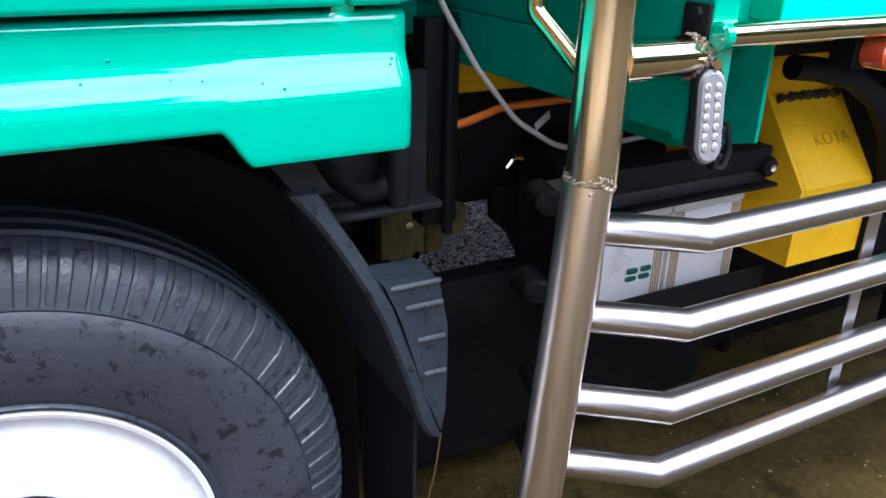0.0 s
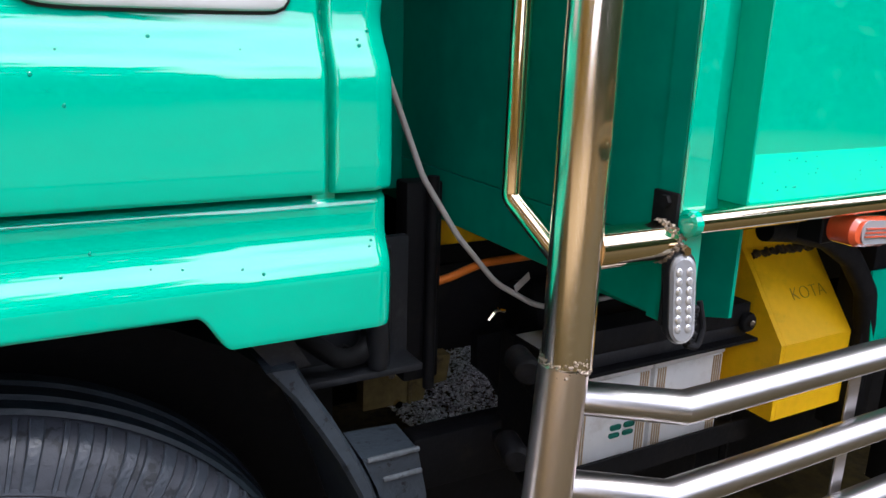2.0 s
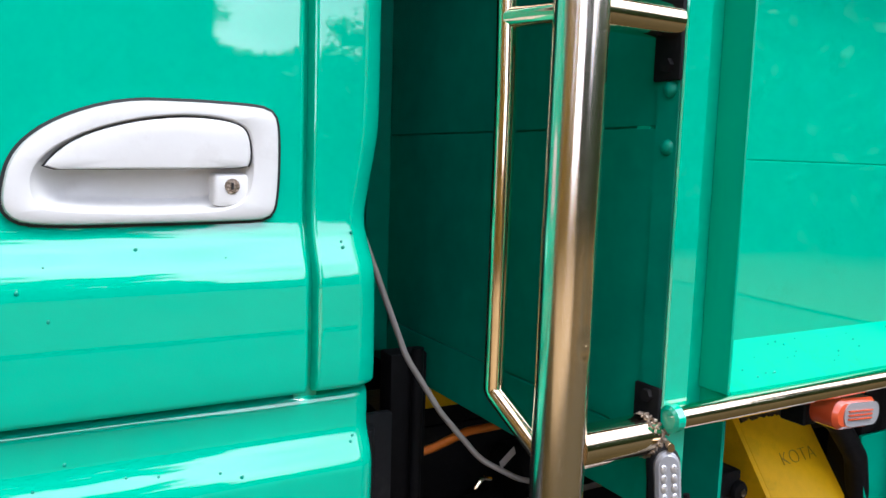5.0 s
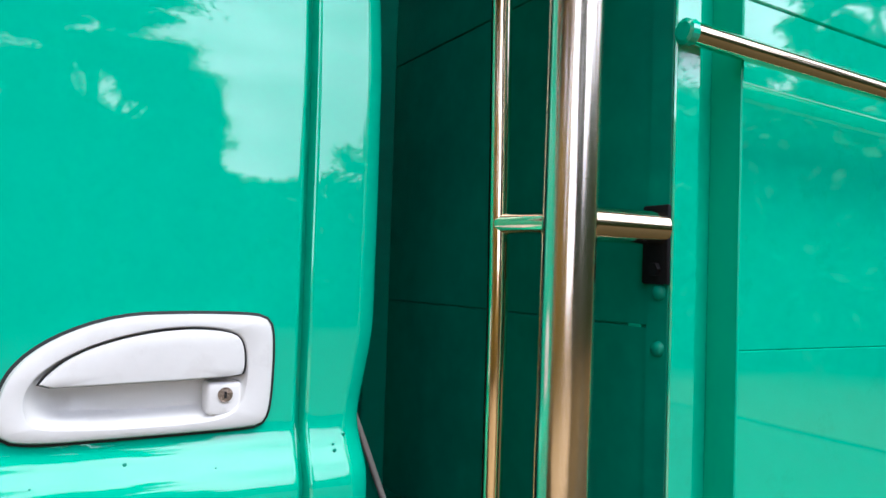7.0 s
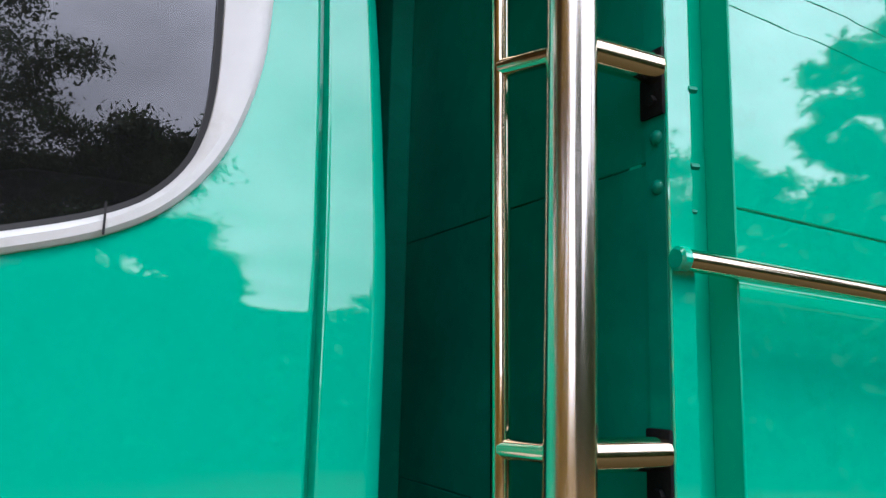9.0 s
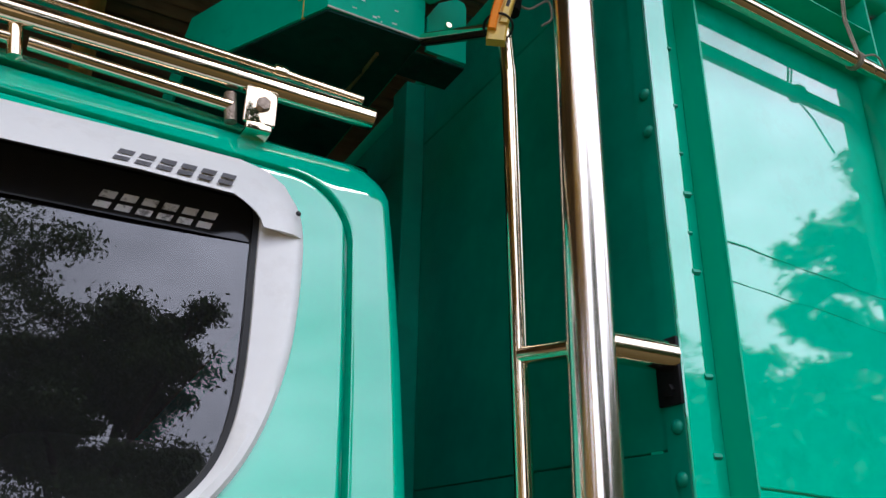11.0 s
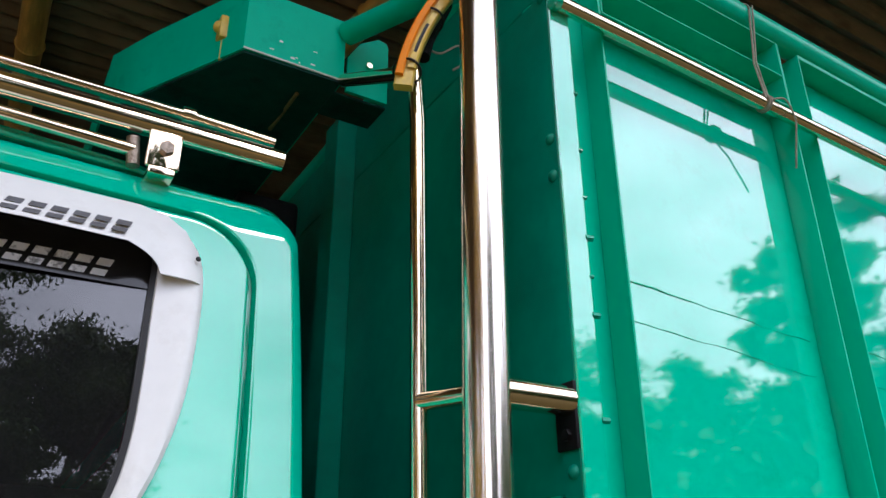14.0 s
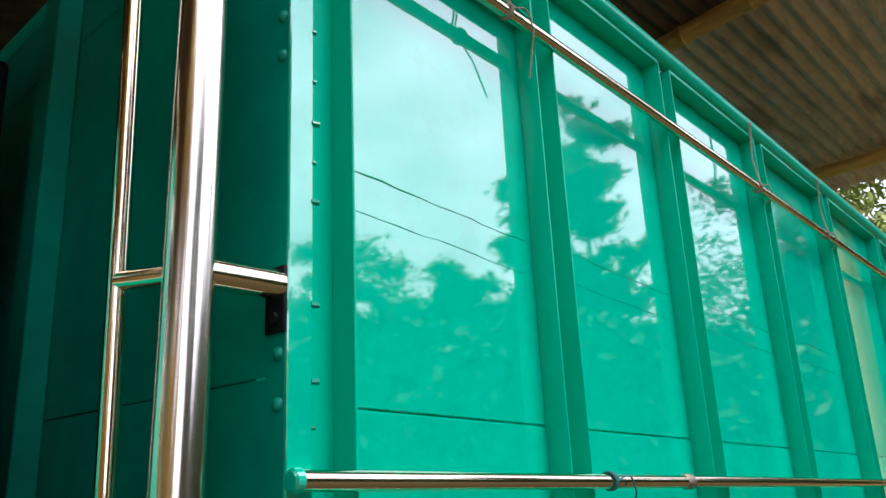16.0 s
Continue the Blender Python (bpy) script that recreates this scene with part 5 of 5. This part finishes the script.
# ---- chassis and what hangs on it ----
chassis = thing("chassis_frame", "black steel truck chassis frame with cross members", "chassis")
for y in (0.47, 1.22):
    part("frame_rail", box((-1.5, y, 0.588), (5.0, y + 0.07, 0.76), 0.006, 2), black_steel, chassis)
for x in (0.62, 1.6, 2.8, 4.2):
    part("cross_member", box((x, 0.54, 0.60), (x + 0.08, 1.22, 0.72), 0.005, 2), black_steel, chassis)
part("body_bearer", box((0.14, 0.085, 0.724), (0.505, 0.135, 0.762), 0.004, 2), black_steel, chassis)
part("bearer_angle", box((0.14, 0.090, 0.7005), (0.507, 0.135, 0.7225), 0.003, 2), plastic, chassis)
part("body_bearer_flange", box((0.17, 0.075, 0.694), (0.52, 0.145, 0.700), 0.001, 1), black_steel, chassis)
part("bearer_bolt", hexbolt((0.496, 0.085, 0.729), 0.007, (0, -1, 0), 0.014), thin_steel, chassis)
part("bearer_bush", tube([(0.496, 0.084, 0.729), (0.496, 0.080, 0.729), (0.496, 0.076, 0.729)], [0.017, 0.017, 0.0145], 20), black_steel, chassis)
for x in (0.16, 1.2, 2.3, 3.4, 4.5):
    part("deck_bearer", box((x, -0.08, 0.865), (x + 0.05, 1.78, 0.938), 0.004, 2), black_steel, chassis)
for y in (0.47, 1.22):
    part("deck_stringer", box((0.12, y, 0.762), (5.0, y + 0.07, 0.864), 0.004, 2), black_steel, chassis)
part("cab_mount_post", box((-0.026, 0.28, 0.64), (0.034, 0.32, 0.955), 0.004, 2), black_steel, chassis)
part("cab_mount_rod", tube([(0.012, 0.27, 0.63), (0.012, 0.27, 0.965)], 0.009, 12), black_steel, chassis)
# black blocks and pipe added to keep the gap behind the cab dark
part("intake_duct", box((-0.165, 0.62, 0.80), (0.018, 1.50, 1.55), 0.03, 3), black_steel, chassis, "black block added to darken the gap behind the cab")
part("intake_head", box((-0.150, 0.56, 2.015), (-0.022, 0.90, 2.330), 0.012, 3), black_steel, chassis, "black block added for the dark area under the carrier box")
part("intake_pipe", tube([(-0.09, 0.74, 1.54), (-0.09, 0.74, 2.03)], 0.045, 18), black_steel, chassis)
part("fuel_filter", tube([(-0.123, 0.16, 0.90), (-0.123, 0.16, 0.742), (-0.123, 0.16, 0.733)], [0.0155, 0.0155, 0.012], 18), plastic, chassis)
bm = box((-0.235, 0.20, 0.725), (-0.06, 0.215, 0.90), 0.004, 2)
add_box(bm, (-0.225, 0.150, 0.722), (-0.06, 0.215, 0.732), 0.003, 2)
part("cab_bracket", bm, plastic, chassis)
part("bracket_bolt", hexbolt((-0.158, 0.199, 0.75), 0.009, (0, -1, 0), 0.008), black_steel, chassis)
part("air_hose", tube(fillet([(-0.27, 0.14, 0.84), (-0.225, 0.15, 0.795), (-0.18, 0.155, 0.755), (-0.135, 0.17, 0.752), (-0.12, 0.19, 0.80)], 0.05), 0.013, 14), black_steel, chassis)
part("lower_beam", box((0.0, 0.29, 0.43), (0.62, 0.34, 0.528), 0.005, 2), black_steel, chassis)
part("white_tag", placed(box((-0.018, 0, -0.006), (0.018, 0.001, 0.006)), pose(0.094, 0.148, 0.828, 0, -22, 20)), cable_grey, chassis, "torn pale tag on the hose")
gearbox = part("gearbox", box((-0.30, 0.66, 0.40), (0.16, 1.06, 0.74), 0.05, 3), black_steel, chassis)
part("front_axle", box((-0.69, 0.30, 0.33), (-0.58, 1.40, 0.42), 0.02, 2), black_steel, chassis)
part("oil_pan", box((-0.9, 0.55, 0.30), (-0.30, 1.15, 0.62), 0.04, 2), black_steel, chassis)
# black box added to darken the space under the chassis
part("silencer", box((-0.02, 0.385, 0.05), (0.80, 0.50, 0.405), 0.04, 3), black_steel, chassis)
part("drive_shaft", tube([(0.16, 0.86, 0.58), (2.6, 0.86, 0.50)], 0.045, 18), black_steel, chassis)
part("air_tank", tube([(0.27, 0.42, 0.66), (0.28, 0.42, 0.66), (0.62, 0.42, 0.66), (0.63, 0.42, 0.66)], [0.05, 0.065, 0.065, 0.05], 22), black_steel, chassis)
wedge = [(0.180, 0.640), (0.184, 0.575), (0.222, 0.540), (0.262, 0.470), (0.42, 0.440), (0.42, 0.640)]
part("spring_hanger", loft([[(x, 0.40, z) for x, z in wedge], [(x, 0.425, z) for x, z in wedge]], True, True), black_steel, chassis)
SHOE = [(-0.03, 0.522), (0.088, 0.520), (0.094, 0.545), (0.136, 0.550), (0.143, 0.600), (-0.03, 0.612)]
bm = loft([[(x, 0.43, z) for x, z in SHOE], [(x, 0.46, z) for x, z in SHOE]], True, True)
add_box(bm, (0.098, 0.424, 0.552), (0.106, 0.432, 0.602), 0.002, 1)
add_box(bm, (0.055, 0.422, 0.520), (0.062, 0.432, 0.612), 0.002, 1)
part("spring_bracket", bm, rusty, chassis, "rust-brown spring bracket")
for c in ((0.02, 0.428, 0.585), (0.035, 0.428, 0.525)):
    part("bracket_bolt", hexbolt(c, 0.008, (0, -1, 0), 0.008), thin_steel, chassis)
part("cable_clip", tube(fillet([(0.150, 0.318, 0.704), (0.162, 0.315, 0.722), (0.18, 0.318, 0.716)], 0.008), 0.004, 8), thin_steel, chassis, "bent bright cable clip")
part("far_beam", box((0.113, 0.43, 0.809), (0.30, 0.445, 0.90), 0.003, 2), yellow, chassis, "yellow painted bracket")

hose = thing("air_line", "grey air hose looping from cab to chassis", "hose")
part("hose", tube(fillet([(-0.165, 0.17, 1.32), (-0.135, 0.155, 1.16), (-0.068, 0.15, 0.988), (-0.014, 0.15, 0.906), (0.05, 0.15, 0.832), (0.13, 0.152, 0.783), (0.20, 0.152, 0.779), (0.347, 0.15, 0.787)], 0.12, 8), 0.0040, 12), cable_grey, hose)
ohose = thing("orange_air_line", "orange air hose running behind the cab", "hose")
part("hose", tube(fillet([(-0.12, 0.33, 0.80), (0.0, 0.30, 0.785), (0.06, 0.30, 0.795), (0.12, 0.30, 0.812), (0.26, 0.30, 0.815)], 0.06, 6), 0.0068, 12), cable_orange, ohose)

# ---- batteries ----
for x0, x1, logo in ((0.185, 0.338, True), (0.345, 0.500, False)):
    b = thing("battery", "white truck battery with brown edge stripes" + (" and a green mark" if logo else ""), "battery", "batteries")
    part("casing", box((x0, 0.122, 0.512), (x1, 0.30, 0.660), 0.004, 2), battery_white, b)
    part("lid", box((x0 - 0.002, 0.120, 0.660), (x1 + 0.002, 0.302, 0.678), 0.004, 2), battery_white, b)
    for k in range(4):
        for e in (x0 + 0.006, x1 - 0.024):
            part("stripe", box((e + k * 0.005, 0.1205, 0.514), (e + k * 0.005 + 0.002, 0.1225, 0.658)), battery_stripe, b)
    if logo:
        bm = bmesh.new()
        for x, z in ((0.268, 0.566), (0.296, 0.566)):
            add_box(bm, (x - 0.010, 0.1198, z - 0.011), (x + 0.011, 0.1222, z - 0.003), 0.003, 2)
            add_box(bm, (x - 0.008, 0.1198, z + 0.002), (x + 0.013, 0.1222, z + 0.011), 0.003, 2)
        part("mark", bm, logo_green, b, "pair of green rounded bars")
battery_tray = thing("battery_tray", "black steel tray under the batteries", "tray")
part("tray", box((0.15, 0.105, 0.495), (0.56, 0.32, 0.511), 0.002, 1), black_steel, battery_tray)
part("tray_side", box((0.168, 0.105, 0.511), (0.176, 0.306, 0.690), 0.001, 1), black_steel, battery_tray)
part("tray_lip", box((0.15, 0.100, 0.495), (0.56, 0.105, 0.535), 0.001, 1), black_steel, battery_tray)

# ---- yellow tool box ----
tool = thing("tool_box", "yellow painted steel tool box with sloping lid under the cargo body", "tool box")
sec = [(0.048, 0.555), (0.048, 0.690), (0.150, 0.830), (0.165, 0.895), (0.40, 0.895), (0.40, 0.555)]
part("case", loft([[(x, y, z) for y, z in sec] for x in (0.556, 0.725)], True, True), yellow, tool, smooth=False)
rnd = random.Random(31)
hinge_rows = []
for k in range(40):
    lo, hi, out = -0.008 + rnd.uniform(-0.003, 0.003), 0.006 + rnd.uniform(-0.005, 0.003), -0.0025 - rnd.uniform(0, 0.002)
    hinge_rows.append([(k * 0.004, 0.003, lo), (k * 0.004, out, lo + 0.001), (k * 0.004, out - 0.001, (lo + hi) / 2), (k * 0.004, out, hi - 0.001), (k * 0.004, 0.003, hi)])
bm = loft(hinge_rows, True, True)
part("hinge", placed(bm, pose(0.560, 0.142, 0.822, -36, 0, 0)), soot, tool, "dirty dark rusted hinge strip")
part("end_cover", loft([[(x, y, z) for y, z in sec] for x in (0.545, 0.555)], True, True), yellow, tool, smooth=False)
txt = bpy.data.curves.new("handwriting", "FONT")
txt.body, txt.size, txt.extrude, txt.offset = "KOTA", 0.033, 0.0003, -0.0009
tob = new("handwriting", txt)
tob.matrix_basis = pose(0.612, 0.088, 0.7475, 54, 0, 0)
tob.parent = tool
txt.materials.append(pencil)
part("support_frame", box((0.728, 0.03, 0.50), (0.785, 0.09, 0.93), 0.003, 2), black_steel, tool)
bracket = thing("tank_bracket", "black steel bracket with rubber hose beside the tool box", "bracket")
part("hose", tube(fillet([(0.465, 0.05, 0.894), (0.52, 0.045, 0.888), (0.60, 0.04, 0.870), (0.665, 0.035, 0.832), (0.725, 0.035, 0.765), (0.755, 0.04, 0.66), (0.76, 0.05, 0.55)], 0.05), 0.0185, 16), black_steel, bracket)
part("upright", box((0.80, -0.02, 0.40), (0.84, 0.02, 0.93), 0.003, 2), black_steel, bracket)
SPLASH = [(0.712, 0.806), (0.716, 0.775), (0.737, 0.690), (0.742, 0.672), (0.86, 0.672), (0.86, 0.806)]
part("splash_plate", loft([[(x, 0.0205, z) for x, z in SPLASH], [(x, 0.025, z) for x, z in SPLASH]], True, True), dull_paint, bracket, "green painted splash plate", smooth=False)
# black plate added to darken the gap beside the tool box
part("back_plate", box((0.79, 0.10, 0.42), (1.65, 0.112, 0.93), 0.003, 2), black_steel, bracket)
# added block in place of the shade on the ground below the truck
fuel = thing("fuel_tank", "black tank-shaped block added to darken the ground under the truck", "fuel tank")
part("tank", box((0.68, 0.47, 0.05), (2.3, 0.98, 0.50), 0.06, 4), black_steel, fuel)
for x in (0.95, 1.9):
    part("strap", box((x, 0.462, 0.045), (x + 0.04, 0.988, 0.587), 0.02, 2), black_steel, fuel)


# ---- water drops on the paint ----
def drops(places, y_of, seed, label):
    rnd = random.Random(seed)
    bm = bmesh.new()
    for x, z in places:
        r = rnd.uniform(0.0008, 0.0019)
        bmesh.ops.create_icosphere(bm, subdivisions=2, radius=r, matrix=Matrix.Translation((x, y_of(x, z), z)) @ Matrix.Diagonal((1, 0.4, 1.15, 1)))
    return tagged(part("water_drops", bm, drop_mat), label, "water drops", kind="stuff")


rnd = random.Random(21)
drops([(rnd.uniform(-0.55, -0.20), rnd.choice((rnd.gauss(0.955, 0.012), rnd.gauss(1.155, 0.015), rnd.uniform(0.9, 1.16)))) for _ in range(20)], lambda x, z: (sill_y(x, z) if z < 1.0 else side_y(x, z)) - 0.0003, 5, "small water drops on the cab's green paint")
drops([(rnd.uniform(0.19, 0.60), rnd.uniform(1.004, 1.038)) for _ in range(30)], lambda x, z: BASE + (OUT + 0.004 - BASE) * (1.0405 - z) / 0.0395, 6, "water drops lying on the sloping green ledge")


# ---- trees round the yard ----
def tree(x, y, h, spread, seed, leaves, leaf_size=0.22, base=0.22, mat=leaf):
    rnd = random.Random(seed)
    t = thing("tree", "broad-leaved green tree standing beyond the yard" if mat is leaf else "yellow-green leafy tree standing beyond the yard", "tree", "trees", at=(x, y, 0))
    bm = bmesh.new()
    top = h * 0.55
    pts = [(0.15 * math.sin(k * 1.3 + seed), 0.15 * math.cos(k * 0.9 + seed), top * k / 5 - 0.1) for k in range(6)]
    add_tube(bm, pts, [base * (1 - 0.13 * k) for k in range(6)], 10)
    ends = []
    for k in range(13):
        z0 = rnd.uniform(0.22, 0.54) * h
        a = rnd.uniform(0, 2 * math.pi)
        l = spread * rnd.uniform(0.55, 1.0)
        up = rnd.uniform(0.10, 0.42) * h
        p0 = Vector((0.1, 0.0, z0))
        p1 = p0 + Vector((math.cos(a) * l * 0.5, math.sin(a) * l * 0.5, up * 0.6))
        p2 = p0 + Vector((math.cos(a) * l, math.sin(a) * l, up))
        add_tube(bm, [p0, p1, p2], [base * 0.42, base * 0.25, base * 0.08], 7)
        ends += [p2, (p1 + p2) / 2, p1 + Vector((0, 0, 0.2 * up))]
    ends += [Vector((rnd.uniform(-1, 1) * spread * 0.4, rnd.uniform(-1, 1) * spread * 0.4, rnd.uniform(0.7, 1.0) * h)) for _ in range(9)]
    part("trunk", bm, bark, t)
    verts, faces = [], []
    # sprays of leaves round the limbs' ends
    sprays = []
    for k in range(170):
        c = ends[k % len(ends)]
        r = spread * (0.14 if k % 3 == 0 else 0.24)
        sprays.append((c + Vector((rnd.gauss(0, r * 0.7), rnd.gauss(0, r * 0.7), rnd.gauss(0, r * 0.5))), spread * rnd.uniform(0.05, 0.13)))
    for i in range(leaves):
        c, r = sprays[rnd.randrange(len(sprays))]
        inner = i % 4 == 0
        p = c + Vector((rnd.gauss(0, r), rnd.gauss(0, r), rnd.gauss(0, r * 0.55)))
        s = leaf_size * rnd.uniform(0.6, 1.3) * (1.5 if inner else 1.0)
        q = Euler((rnd.uniform(-1.1, 1.1), rnd.uniform(-1.1, 1.1), rnd.uniform(0, 6.3))).to_matrix()
        b = len(verts)
        for u, v in ((-0.5, 0), (0, 0.22), (0.55, 0), (0, -0.22)):
            verts.append(p + q @ Vector((u * s, v * s, 0.05 * s * abs(v))))
        faces.append((b, b + 1, b + 2, b + 3))
    me = bpy.data.meshes.new("crown")
    me.from_pydata(verts, [], faces)
    me.materials.append(mat)
    ob = new("crown", me)
    ob.parent = t
    return t


def ring(az, r):
    """A place r metres off, az degrees clockwise from straight behind the viewer."""
    return -0.5 - r * math.sin(radians(az)), -0.8 - r * math.cos(radians(az))


# bearing, distance, height, spread, leaves
GROVE = (
    (7, 12.0, 10.4, 2.8, 75000),
    (-4.2, 12.5, 9.1, 2.1, 150000),
    (-27, 14.5, 4.0, 2.0, 12000),
    (-38, 15, 5.0, 2.6, 14000),
    (-46, 16, 6.3, 2.6, 26000),
    (-64, 15, 9.0, 1.7, 22000),
    (-77, 18, 8.4, 3.0, 12000),
    (-91, 18, 7.2, 3.0, 10000),
    (-103, 15, 7.6, 2.8, 14000))
FLANKS = (
    (-33, 15, 4.2, 2.2, 10000),
    (-41, 16, 6.0, 2.4, 18000),
    (-54, 15, 6.3, 1.6, 22000),
    (-68, 17, 5.4, 2.4, 12000),
    (-84, 18, 7.6, 3.0, 10000),
    (17, 12, 8.0, 2.0, 5000),
    # these three are unseen, added to block sky light from the left
    (61, 10, 9.0, 3.0, 26000),
    (77, 10, 10.5, 3.4, 30000),
    (94, 10, 11.0, 3.4, 28000))
for k, (az, r, h, s, n) in enumerate(GROVE + FLANKS):
    x, y = ring(az, r)
    tree(x, y, h, s, k + 1, n if k < 2 else int(n * 1.7), (0.082, 0.092)[k] if k < 2 else 0.15, 0.22, yellow_leaf if az > 40 else sunny_leaf if az < -95 else leaf)


def hedge(az0, az1, r, h, n, seed, mat=leaf, tint="dark green"):
    rnd = random.Random(seed)
    verts, faces = [], []
    for _ in range(n):
        az = rnd.uniform(az0, az1)
        x, y = ring(az, r + rnd.gauss(0, 0.6))
        top = h * (0.8 + 0.45 * noise.noise(Vector((az * 0.09, seed, 0.5))))
        p = Vector((x, y, max(0.05, rnd.random() ** 0.7 * top)))
        s = rnd.uniform(0.18, 0.42)
        q = Euler((rnd.uniform(-1.2, 1.2), rnd.uniform(-1.2, 1.2), rnd.uniform(0, 6.3))).to_matrix()
        b = len(verts)
        for u, v in ((-0.5, 0), (0, 0.25), (0.55, 0), (0, -0.25)):
            verts.append(p + q @ Vector((u * s, v * s, 0)))
        faces.append((b, b + 1, b + 2, b + 3))
    me = bpy.data.meshes.new("undergrowth")
    me.from_pydata(verts, [], faces)
    me.materials.append(mat)
    return tagged(new("undergrowth", me), "dense " + tint + " undergrowth at the yard's edge", "undergrowth", kind="stuff")


hedge(-112, -36, 14.0, 4.4, 90000, 3)
hedge(-36, -21, 14.0, 3.1, 16000, 7)
hedge(-21, -14, 14.0, 4.5, 10000, 9)
hedge(-14, -9, 14.0, 6.2, 10000, 10)
hedge(-9, 17, 14.0, 4.6, 18000, 8)
# unseen growth, added and coloured for the gold that the pipes reflect
hedge(17, 44, 10.0, 1.7, 16000, 12, yellow_leaf, "yellow-green")
hedge(44, 104, 9.0, 3.9, 60000, 5, yellow_leaf, "yellow-green")
